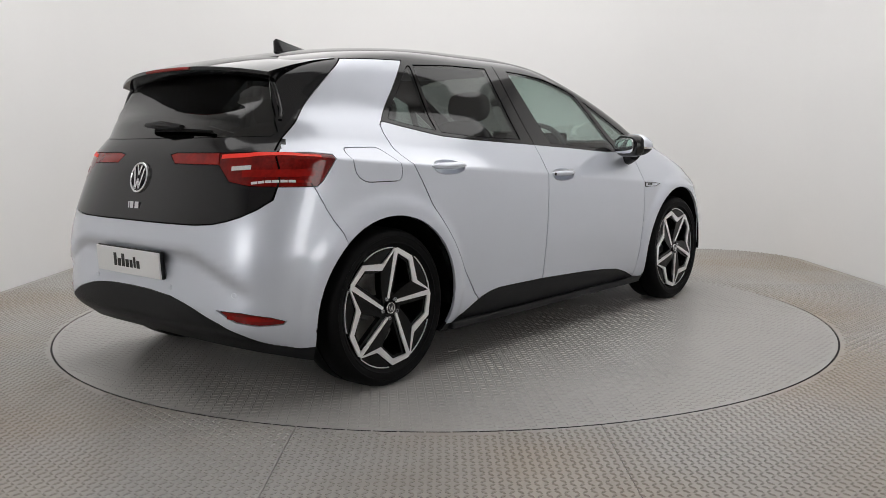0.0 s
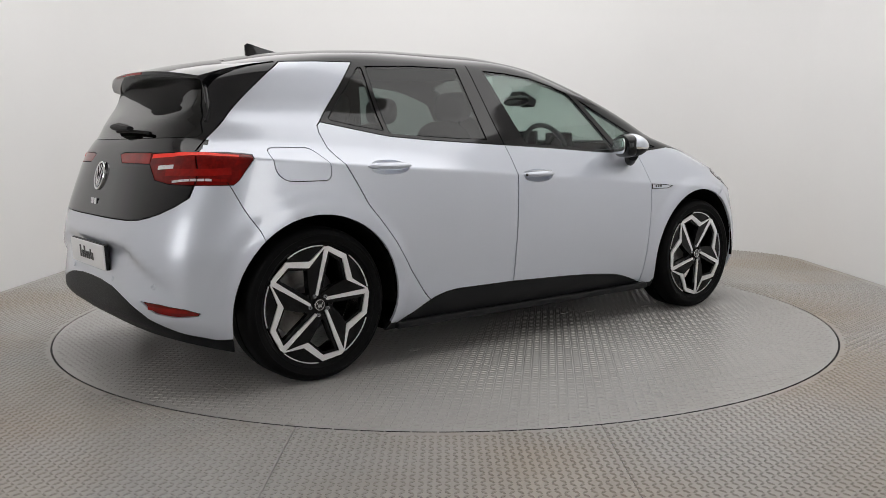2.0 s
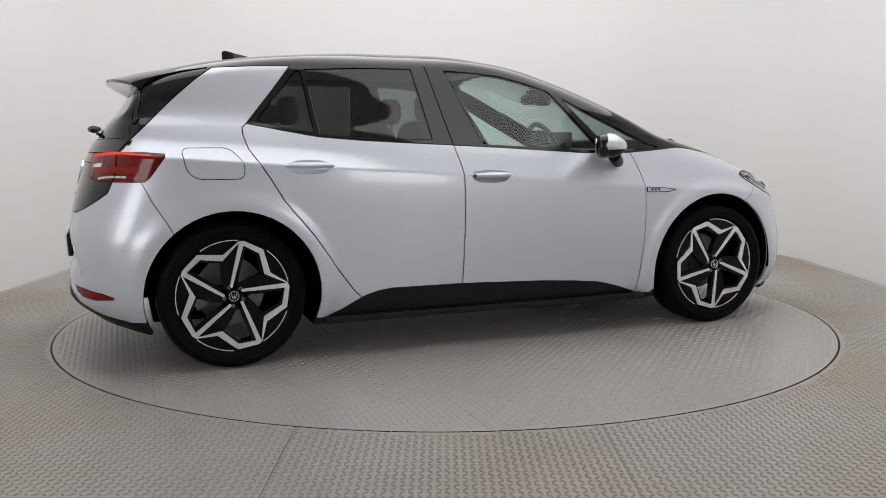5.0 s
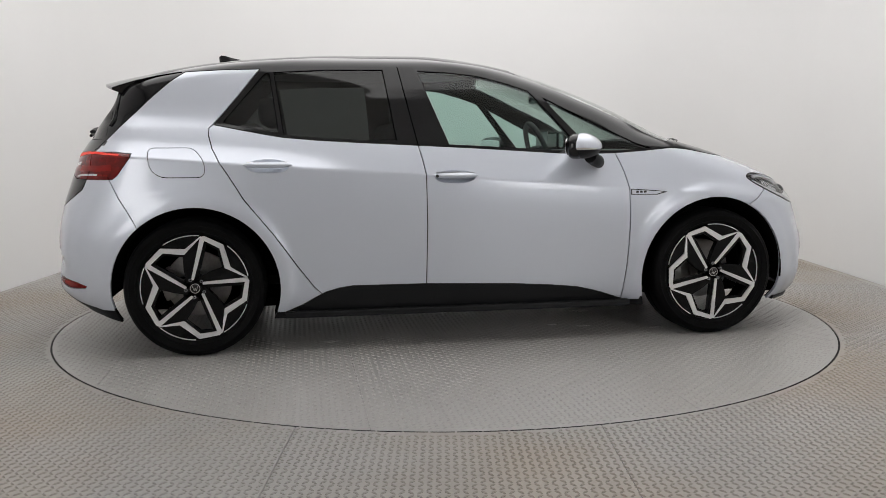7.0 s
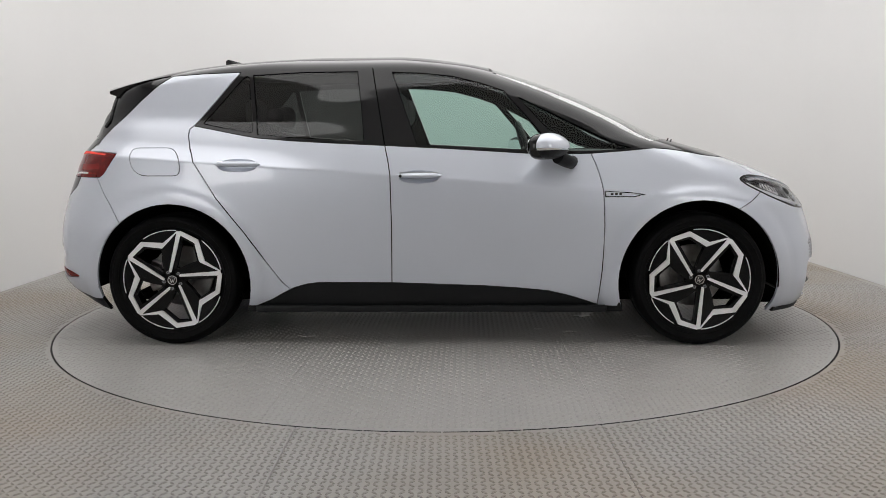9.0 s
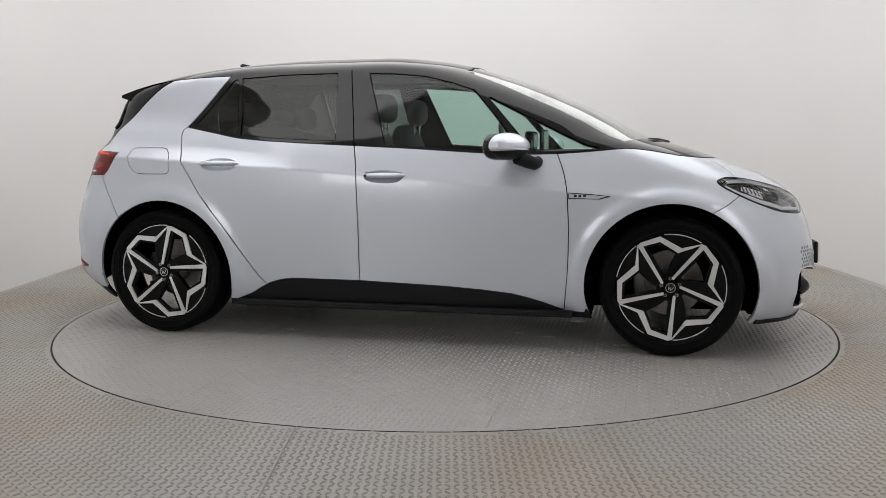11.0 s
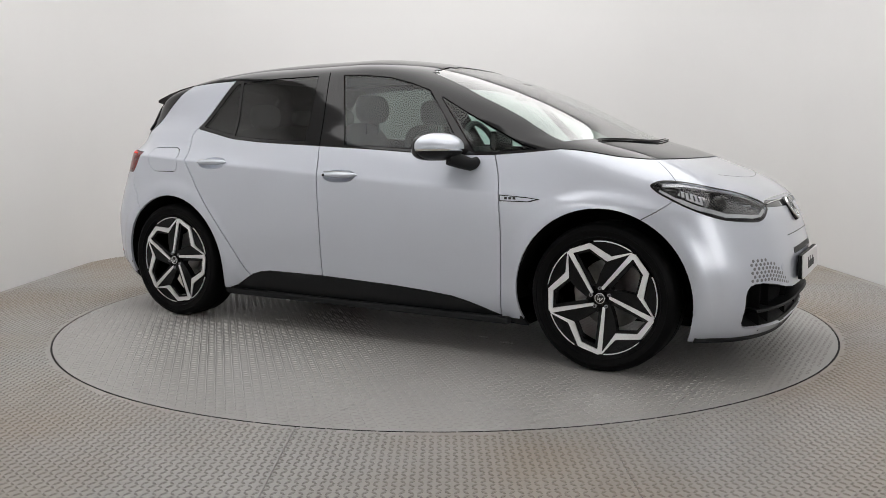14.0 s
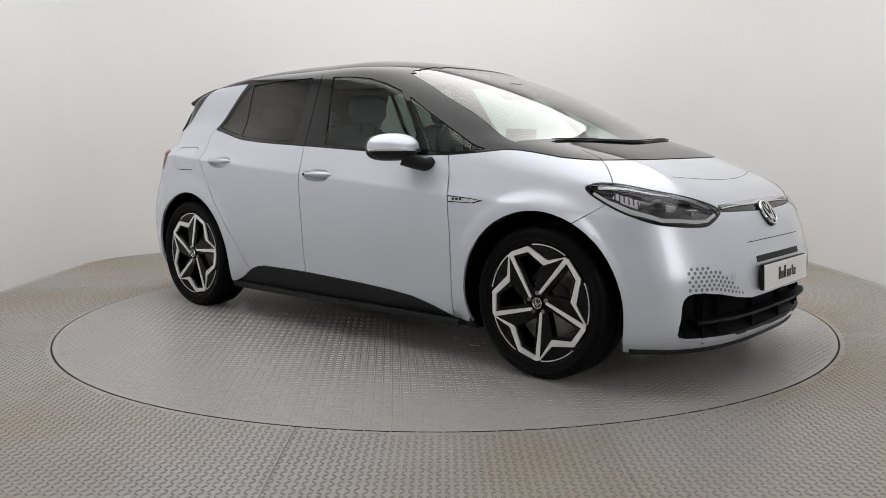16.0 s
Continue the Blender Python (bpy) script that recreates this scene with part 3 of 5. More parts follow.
HEADLAMP = curved(HEADLAMP)
NOSE_BAR = [(.02, .777), (-.12, .778), (-.385, .787), (-.412, .772), (-.405, .760), (-.112, .750), (.02, .748)]
BONNET_EDGE = [(1.40, -.57), (1.53, -.59), (1.594, -.640), (1.64, -.69), (1.69, -.745)]
BONNET_AREA = [(1.38, .02)] + BONNET_EDGE + [(1.75, -.76), (1.90, -.62), (2.02, -.44), (2.06, .02)]
BUMPER_F_EDGE = [(1.72, .825), (1.683, .790), (1.63, .752), (1.56, .712)]
BUMPER_F_AREA = BUMPER_F_EDGE + [(1.50, .1), (2.5, .1), (2.5, .795), (1.78, .795)]
GRILLE = [(.02, .392), (-.15, .388), (-.316, .386), (-.42, .400), (-.53, .424), (-.62, .436), (-.66, .436), (-.684, .428), (-.698, .410), (-.704, .380), (-.704, .300),
          (-.698, .262), (-.682, .240), (-.655, .230), (-.60, .226), (-.50, .222), (-.341, .214), (.02, .208)]

CUPS = {"rear_door": (-1.012, .952), "front_door": (-.071, .890)}
CUP_LINES = {k: [(x + .106 * math.copysign(abs(math.cos(a)) ** .8, math.cos(a)), z + .034 * math.sin(a)) for a in np.linspace(0, 2 * math.pi, 29)[:-1]] for k, (x, z) in CUPS.items()}

# seams: outline, view, where it holds, closed, half width of the gap
SEAMS = [
    (ARCH_R, "side", SIDE, True, 0), (ARCH_F, "side", SIDE, True, 0),
    (UPPER, "side", lambda c: True, False, .0022), (RDOOR_EDGE, "side", SIDE, False, .0028), (DOOR_SPLIT, "side", SIDE, False, .0028),
    (FDOOR_EDGE, "side", SIDE, False, .0026), (SILL_TOP, "side", SIDE, False, .0022), (FLAP, "side", SIDE, True, .0020),
    (GLASS_FD, "side", SIDE, True, .0024), (GLASS_TRI, "side", SIDE, True, .0024), (GLASS_RD, "side", SIDE, True, .0024), (GLASS_RQ, "side", SIDE, True, .0024),
    (SCREEN, "top", lambda c: c.z > 1.0 and c.x > .3, False, .0024), (HATCH, "end", REARWARD, False, .0030), (BACK_GLASS, "end", REARWARD, False, .0022),
    (TAIL_LAMP, "rear_corner", REARWARD, True, .0018), (TAIL_STRIP, "end", REARWARD, True, .0018), (DIFFUSER, "end", lambda c: c.x < -1.78, False, .0018),
    (REFLECTOR, "rear_corner", REARWARD, True, .0020), (BUMPER_R_EDGE, "side", SIDE, False, .0020),
    (HEADLAMP, "front_corner", FORWARD, True, .0030), (NOSE_BAR, "end", FORWARD, False, .0020), (BONNET_EDGE, "top", FORWARD, False, .0024),
    (CUP_LINES["rear_door"], "side", SIDE, True, 0), (CUP_LINES["front_door"], "side", SIDE, True, 0),
    (BUMPER_F_EDGE, "side", SIDE, False, .0020), (GRILLE, "end", lambda c: c.x > 1.8, False, 0),
]
AREAS = [
    ("open", ARCH_R, "side", SIDE), ("open", ARCH_F, "side", SIDE), ("tail_lamp", TAIL_LAMP, "rear_corner", REARWARD), ("tail_strip", TAIL_STRIP, "end", REARWARD),
    ("reflector", REFLECTOR, "rear_corner", REARWARD), ("headlamp", HEADLAMP, "front_corner", FORWARD), ("nose_bar", NOSE_BAR, "end", FORWARD),
    ("grille", GRILLE, "end", lambda c: c.x > 1.8), ("flap", FLAP, "side", SIDE), ("glass_fd", GLASS_FD, "side", SIDE), ("glass_tri", GLASS_TRI, "side", SIDE),
    ("glass_rd", GLASS_RD, "side", SIDE), ("glass_rq", GLASS_RQ, "side", SIDE), ("screen", SCREEN, "top", lambda c: c.z > 1.0 and c.x > .3),
    ("back_glass", BACK_GLASS, "end", REARWARD), ("hatch", HATCH_AREA, "end", REARWARD), ("diffuser", DIFFUSER_AREA, "end", lambda c: c.x < -1.68),
    ("cup_rear_door", CUP_LINES["rear_door"], "side", SIDE), ("cup_front_door", CUP_LINES["front_door"], "side", SIDE),
    ("upper", UPPER_AREA, "side", lambda c: True), ("rear_door", RDOOR_AREA, "side", SIDE), ("front_door", FDOOR_AREA, "side", SIDE),
    ("sill", SILL_AREA, "side", SIDE), ("rear_bumper", BUMPER_R_AREA, "side", lambda c: True), ("front_bumper", BUMPER_F_AREA, "side", lambda c: True),
    ("bonnet", BONNET_AREA, "top", lambda c: c.x > 1.35 and c.z > .70),
]
CLOSED_AREA = {"hatch", "upper"}


def cut_line(bm, pts, view, where, closed, gap):
    u, v = VIEWS[view]
    pts = [Vector(p) for p in flat(pts, view)]
    if closed:
        pts.append(pts[0])
    lo = Vector((min(p.x for p in pts) - .03, min(p.y for p in pts) - .03))
    hi = Vector((max(p.x for p in pts) + .03, max(p.y for p in pts) + .03))
    cand = set()
    for f in bm.faces:
        c = f.calc_center_median()
        if where(c) and lo.x < c.dot(u) < hi.x and lo.y < c.dot(v) < hi.y:
            cand.add(f)
    for a, b in zip(pts, pts[1:]):
        d = b - a
        if d.length < 1e-6:
            continue
        d.normalize()
        nn = Vector((-d.y, d.x))
        no = u * nn.x + v * nn.y
        for off in ((gap, -gap) if gap else (0,)):
            q = a + nn * off
            co = u * q.x + v * q.y
            e = .004
            bx0, bx1, by0, by1 = min(a.x, b.x) - e, max(a.x, b.x) + e, min(a.y, b.y) - e, max(a.y, b.y) + e
            near = []
            for f in cand:
                if not f.is_valid:
                    continue
                us = [w.co.dot(u) for w in f.verts]
                vs = [w.co.dot(v) for w in f.verts]
                if max(us) < bx0 or min(us) > bx1 or max(vs) < by0 or min(vs) > by1:
                    continue
                s = [(x - q.x) * nn.x + (y - q.y) * nn.y for x, y in zip(us, vs)]
                if min(s) < -1e-6 and max(s) > 1e-6:
                    near.append(f)
            if not near:
                continue
            geom = set(near)
            for f in near:
                geom.update(f.edges)
                geom.update(f.verts)
            got = bmesh.ops.bisect_plane(bm, geom=list(geom), dist=2e-5, plane_co=co, plane_no=no)
            cand.update(g for g in got["geom"] if isinstance(g, bmesh.types.BMFace))
        cand = {f for f in cand if f.is_valid}


def near_line(p, pts, closed, gap):
    q = pts + [pts[0]] if closed else pts
    for (ax, ay), (bx, by) in zip(q, q[1:]):
        dx, dy = bx - ax, by - ay
        ll = dx * dx + dy * dy
        s = max(0, min(1, ((p[0] - ax) * dx + (p[1] - ay) * dy) / ll)) if ll else 0
        if (p[0] - ax - s * dx) ** 2 + (p[1] - ay - s * dy) ** 2 < gap * gap:
            return True
    return False


def body_half():
    """The right half of the body, cut along every seam. Returns faces by panel: lists of (points, normals)."""
    bm = bmesh.new()
    grid = np.array([body_ring(z) for z in LEVELS])
    rows = [[bm.verts.new(p) for p in ring] for ring in grid.tolist()]
    for a, b in zip(rows, rows[1:]):
        for i in range(len(a) - 1):
            bm.faces.new((a[i], a[i + 1], b[i + 1], b[i]))
    bm.normal_update()
    nl = bm.verts.layers.float_vector.new("body_normal")
    for v in bm.verts:
        n = v.normal.copy()
        if n.dot(Vector((v.co.x * .4, v.co.y, v.co.z - .6))) < 0:
            n.negate()
        if abs(v.co.y) < 1e-4:
            n.y = 0
            n.normalize()
        v[nl] = n
    for pts, view, where, closed, gap in SEAMS:
        cut_line(bm, pts, view, where, closed, gap)
    areas = [(name, flat(p, view), view, where) for name, p, view, where in AREAS]
    boxes = [(min(q[0] for q in p), max(q[0] for q in p), min(q[1] for q in p), max(q[1] for q in p)) for _, p, _, _ in areas]
    seams = [(flat(p, view), view, where, closed, gap * 1.02) for p, view, where, closed, gap in SEAMS if gap]
    sbox = [(min(q[0] for q in p) - .004, max(q[0] for q in p) + .004, min(q[1] for q in p) - .004, max(q[1] for q in p) + .004) for p, *_ in seams]
    out = {}
    for f in bm.faces:
        c = f.calc_center_median()
        name = None
        for (label, poly, view, where), bx in zip(areas, boxes):
            u, v = VIEWS[view]
            p = (c.dot(u), c.dot(v))
            if bx[0] <= p[0] <= bx[1] and bx[2] <= p[1] <= bx[3] and where(c) and inside(p, poly):
                name = label
                break
        if name is None:
            name = "fender" if c.x > 0 else "quarter"
        if name == "open":
            continue
        for (poly, view, where, closed, gap), bx in zip(seams, sbox):
            u, v = VIEWS[view]
            p = (c.dot(u), c.dot(v))
            if bx[0] <= p[0] <= bx[1] and bx[2] <= p[1] <= bx[3] and where(c) and near_line(p, poly, closed, gap):
                name = "gap"
                break
        out.setdefault(name, []).append([(w.co.copy(), w[nl].normalized()) for w in f.verts])
    bm.free()
    return out


def panel(name, faces, mat, parent, sides="right", lip=.014, drop=0.0, label="", bowl=None):
    """One body panel as a mesh with a turned-in lip. sides: right, left or both (joined across the middle)."""
    index, verts, norms, polys = {}, [], [], []
    for s in {"right": (1,), "left": (-1,), "both": (1, -1)}[sides]:
        for f in faces:
            ids = []
            for co, no in f:
                d = drop
                if bowl:
                    u = min(1, math.hypot((co.x - bowl[0]) / .106, (co.z - bowl[1]) / .034))
                    d = bowl[2] * math.sqrt(max(0, 1 - u ** 3))
                q = (co.x - no.x * d, (co.y - no.y * d) * s, co.z - no.z * d)
                k = tuple(round(t, 5) + 0.0 for t in q)
                if k not in index:
                    index[k] = len(verts)
                    verts.append(q)
                    norms.append((no.x, no.y * s, no.z))
                i = index[k]
                if i not in ids:
                    ids.append(i)
            if len(ids) > 2:
                a, b, c = (Vector(verts[ids[j]]) for j in (0, 1, 2))
                want = sum((Vector(norms[i]) for i in ids), Vector())
                area = Vector()
                for j in range(1, len(ids) - 1):
                    area += (Vector(verts[ids[j]]) - a).cross(Vector(verts[ids[j + 1]]) - a)
                polys.append(ids if area.dot(want) >= 0 else ids[::-1])
    loops = [norms[i] for p in polys for i in p]
    if lip:
        count = {}
        for p in polys:
            for a, b in zip(p, p[1:] + p[:1]):
                count[(a, b)] = count.get((a, b), 0) + 1
        rim = {}

        def below(i):
            if i not in rim:
                rim[i] = len(verts)
                verts.append(tuple(verts[i][k] - norms[i][k] * lip for k in range(3)))
                norms.append(norms[i])
            return rim[i]
        for (a, b) in list(count):
            if (b, a) not in count:
                q = [b, a, below(a), below(b)]
                v0, v1, v2 = (Vector(verts[k]) for k in q[:3])
                no = (v1 - v0).cross(v2 - v0)
                no = tuple(no.normalized()) if no.length > 1e-12 else norms[a]
                polys.append(q)
                loops.extend([no] * 4)
    me = bpy.data.meshes.new(name)
    me.from_pydata(verts, [], polys)
    me.polygons.foreach_set("use_smooth", [True] * len(me.polygons))
    if len(loops) == len(me.loops) and not bowl:
        me.normals_split_custom_set(loops)
    me.materials.append(mat)
    ob = new(name, me)
    ob.parent = parent
    if label:
        ob["label"] = label
    return ob


def build_body(car):
    half = body_half()
    get = lambda k: half.get(k, [])
    made = {}
    for side in ("right", "left"):
        made["rear_door", side] = panel("rear_door", get("rear_door"), SILVER, car, side)
        made["front_door", side] = panel("front_door", get("front_door"), SILVER, car, side)
        for door, (hx, hz) in CUPS.items():
            panel("handle_cup", get("cup_" + door), SILVER, made[door, side], side, 0, 0, "silver grip recess behind the handle", (hx, hz, .034))
        panel("window", get("glass_fd"), GLASS_FRONT, made["front_door", side], side, .004, .003, "green-tinted clear side window").visible_shadow = False
        panel("window", get("glass_rd"), GLASS_DARK, made["rear_door", side], side, .004, .003, "dark privacy glass side window").visible_shadow = False
        panel("quarter_window", get("glass_tri"), GLASS_FRONT, car, side, .004, .003, "small triangular front side window").visible_shadow = False
        panel("quarter_window", get("glass_rq"), GLASS_DARK, car, side, .004, .003, "small dark triangular rear side window").visible_shadow = False
        panel("front_wing", get("fender"), SILVER, car, side)
        made["quarter", side] = panel("rear_quarter_panel", get("quarter"), SILVER, car, side)
        panel("charging_flap", get("flap"), SILVER, made["quarter", side], side)
        panel("sill", get("sill"), MATT_BLACK, car, side, label="black plastic sill trim")
        made["lamp", side] = panel("headlight", get("headlamp"), GLASS_CLEAR, car, side, .004, 0, "clear headlight with silver surround")
        made["tail", side] = panel("tail_light", get("tail_lamp"), LENS_DARK, car, side, .01, 0, "smoked red wrap-round tail light")
        panel("hatch_light", get("tail_strip"), LENS_RED, car, side, .01, 0, "slim red light strip on the tailgate")
        panel("rear_reflector", get("reflector"), LENS_DARK, car, side, .01, .004, "dark red bumper reflector")
    made["bonnet"] = panel("bonnet", get("bonnet"), SILVER, car, "both")
    made["front_bumper"] = panel("front_bumper", get("front_bumper"), SILVER, car, "both")
    made["rear_bumper"] = panel("rear_bumper", get("rear_bumper"), SILVER, car, "both")
    panel("diffuser", get("diffuser"), MATT_BLACK, made["rear_bumper"], "both", label="dark grey plastic diffuser")
    made["roof"] = panel("roof", get("upper"), GLOSS_BLACK, car, "both", label="gloss black roof, pillars and window frames")
    panel("windscreen", get("screen"), GLASS_SCREEN, car, "both", .004, .003, "large raked windscreen").visible_shadow = False
    made["tailgate"] = panel("tailgate", get("hatch"), GLOSS_BLACK, car, "both", label="gloss black tailgate panel")
    panel("rear_window", get("back_glass"), GLASS_BACK, made["tailgate"], "both", .004, .003, "dark rear window").visible_shadow = False
    panel("nose_strip", get("nose_bar"), GLOSS_BLACK, made["front_bumper"], "both", .01, .004, "black strip between the headlights")
    shell = [f for k in half if k not in ("glass_fd", "glass_tri", "glass_rd", "glass_rq", "screen", "back_glass", "grille", "headlamp", "cup_rear_door", "cup_front_door") for f in half[k]]
    panel("inner_shell", shell, INNER, car, "both", 0, .019, "dark inner body shell")
    panel("grille_back", get("grille"), INNER, made["front_bumper"], "both", 0, .085)
    rim = panel("grille_frame", get("grille"), MATT_BLACK, made["front_bumper"], "both", .085, .004, "black lower air intake")
    # leave only the turned-in rim of the intake
    bm = bmesh.new()
    bm.from_mesh(rim.data)
    n_front = len(get("grille")) * 2
    bm.faces.ensure_lookup_table()
    bmesh.ops.delete(bm, geom=[f for f in bm.faces if f.index < n_front and len(f.verts) >= 3 and not any(e.is_boundary for e in f.edges)], context="FACES")
    bm.to_mesh(rim.data)
    bm.free()
    return made, half


# ---------------------------------------------------------------- laying things on the body
def body_tree(half):
    verts, polys = [], []
    for fs in half.values():
        for f in fs:
            polys.append(list(range(len(verts), len(verts) + len(f))))
            verts.extend(co for co, _ in f)
    return BVHTree.FromPolygons(verts, polys)


def on_body(tree, p, off=0.0):
    """The nearest place on the body (right half, mirrored for y > 0), off metres proud of it, and the way out of it."""
    p = Vector(p)
    s = 1 if p.y <= 0 else -1
    co, no, _, _ = tree.find_nearest(Vector((p.x, p.y * s, p.z)))
    if no.dot(Vector((co.x * .4, co.y, co.z - .6))) < 0:
        no = -no
    co, no = Vector((co.x, co.y * s, co.z)), Vector((no.x, no.y * s, no.z))
    return co + no * off, no


def finer(pts, step, closed=False):
    pts = [Vector(p) for p in pts]
    if closed:
        pts.append(pts[0])
    out = []
    for a, b in zip(pts, pts[1:]):
        n = max(1, int((b - a).length / step))
        out += [a + (b - a) * k / n for k in range(n)]
    return out if closed else out + [pts[-1]]


def ribbon(tree, pts, width, off=.0012, thick=.002, closed=False, step=.02, shift=0.0):
    """A flat strip that follows the body along pts; shift moves it sideways."""
    pts = finer(pts, step, closed)
    n, bm, rows = len(pts), bmesh.new(), []
    for i, p in enumerate(pts):
        a = pts[(i - 1) % n] if closed or i else p
        b = pts[(i + 1) % n] if closed or i < n - 1 else p
        co, no = on_body(tree, p)
        side = no.cross((b - a).normalized()).normalized()
        w = width[min(i * len(width) // n, len(width) - 1)] if isinstance(width, (list, tuple)) else width
        row = []
        for s in (-1, 1):
            e, en = on_body(tree, co + side * (s * w / 2 + shift))
            row += [e + en * off, e + en * (off - thick)]
        rows.append([bm.verts.new(v) for v in (row[0], row[2], row[3], row[1])])
    for i in range(n if closed else n - 1):
        a, b = rows[i], rows[(i + 1) % n]
        for k in range(4):
            bm.faces.new((a[k], a[(k + 1) % 4], b[(k + 1) % 4], b[k]))
    if not closed:
        bm.faces.new(rows[0][::-1])
        bm.faces.new(rows[-1])
    return bm


def mirrored(bm):
    """The same mesh with its mirror image joined to it."""
    g = bmesh.ops.duplicate(bm, geom=bm.verts[:] + bm.edges[:] + bm.faces[:])
    vs = [v for v in g["geom"] if isinstance(v, bmesh.types.BMVert)]
    for v in vs:
        v.co.y = -v.co.y
    bmesh.ops.reverse_faces(bm, faces=[f for f in g["geom"] if isinstance(f, bmesh.types.BMFace)])
    return bm


def superball(c, r, e=2.6, seg=24, rings=14, cut=None):
    """A squarish ellipsoid; cut = (lo, hi) keeps that share of its height."""
    bm = bmesh.new()
    lo, hi = cut or (-1, 1)
    rows = []
    pw = lambda a: math.copysign(abs(a) ** (2 / e), a)
    zs = [max(-1, min(1, lo + (hi - lo) * (.5 - .5 * math.cos(math.pi * k / rings)))) for k in range(rings + 1)]
    for z in zs:
        w = (max(0, 1 - abs(z) ** e)) ** (1 / e)
        rows.append([bm.verts.new((c[0] + r[0] * w * pw(math.cos(2 * math.pi * k / seg)), c[1] + r[1] * w * pw(math.sin(2 * math.pi * k / seg)), c[2] + r[2] * z)) for k in range(seg)])
    for a, b in zip(rows, rows[1:]):
        for k in range(seg):
            bm.faces.new((a[k], a[(k + 1) % seg], b[(k + 1) % seg], b[k]))
    bm.faces.new(rows[0][::-1])
    bm.faces.new(rows[-1])
    bmesh.ops.remove_doubles(bm, verts=bm.verts, dist=1e-5)
    return bm


# ---------------------------------------------------------------- wheels
def turned(pts, deg):
    c, s = math.cos(radians(deg)), math.sin(radians(deg))
    return [(x * c + z * s, -x * s + z * c) for x, z in pts]


K = 1 / 320.0


def strip2d(pts, widths):
    """A flat band along 2D points, as an outline."""
    left, right = [], []
    for i, p in enumerate(pts):
        a, b = Vector(pts[max(i - 1, 0)]), Vector(pts[min(i + 1, len(pts) - 1)])
        d = (b - a).normalized()
        n, w = Vector((-d.y, d.x)), widths[i] / 2
        left.append((p[0] + n.x * w, p[1] + n.y * w))
        right.append((p[0] - n.x * w, p[1] - n.y * w))
    return left + right[::-1]


def wheel_spoke():
    """Black spoke blade, outline in the wheel's plane, facing -y."""
    bm = bmesh.new()
    wedge = [(2 * K, 15 * K), (24 * K, 26 * K), (44 * K, 33 * K), (55 * K, 32 * K), (84 * K, 14 * K), (86 * K, 6 * K), (40 * K, 8 * K), (13 * K, 6 * K)]
    add_prism(bm, wedge, -.006, .030, .03)
    fan = [(46 * K, 69 * K), (54 * K, 33 * K), (84 * K, 14 * K), (82 * K, 30 * K), (74 * K, 47 * K), (62 * K, 60 * K)]
    add_prism(bm, fan, .000, .016, .03)
    bar = [(-8 * K, 11 * K), (8 * K, 82 * K), (20 * K, 82 * K), (46 * K, 68 * K), (56 * K, 32 * K), (43 * K, 31 * K), (36 * K, 60 * K), (20 * K, 70 * K), (5 * K, 14 * K)]
    add_prism(bm, bar, .000, .026, .0)
    hub = [(0, 0), (-9 * K, 20 * K), (8 * K, 21 * K), (21 * K, 8 * K), (19 * K, -2 * K)]
    add_prism(bm, hub, -.001, .04, .0)
    return bm


def wheel_inlay():
    """Bright machined face of one spoke: bar, outer band, inward leg, thin edge."""
    bm = bmesh.new()
    outline = [(-6.2 * K, 13 * K), (10.5 * K, 82.5 * K), (17 * K, 83.5 * K), (46 * K, 69 * K), (56 * K, 32.5 * K), (83 * K, 15.3 * K), (81.8 * K, 14.2 * K),
               (46.5 * K, 31.2 * K), (39.8 * K, 63 * K), (16.5 * K, 76 * K), (-1.6 * K, 13.5 * K)]
    tris = [(0, 1, 9, 10), (1, 2, 9), (2, 3, 8, 9), (3, 4, 7, 8), (4, 5, 6, 7)]
    top = [bm.verts.new((x, -.0085, z)) for x, z in outline]
    low = [bm.verts.new((x, -.001, z)) for x, z in outline]
    for t in tris:
        bm.faces.new([top[k] for k in t])
    n = len(outline)
    for i in range(n):
        bm.faces.new((top[i], top[(i + 1) % n], low[(i + 1) % n], low[i]))
    # thin bright line round the fan's outer edge
    rim = [(84.5 * K * math.cos(a), 84.5 * K * math.sin(a)) for a in [radians(d) for d in range(12, 56, 4)]]
    add_prism(bm, strip2d(rim, [1.4 * K] * len(rim)), -.0045, .0, 0)
    return bm


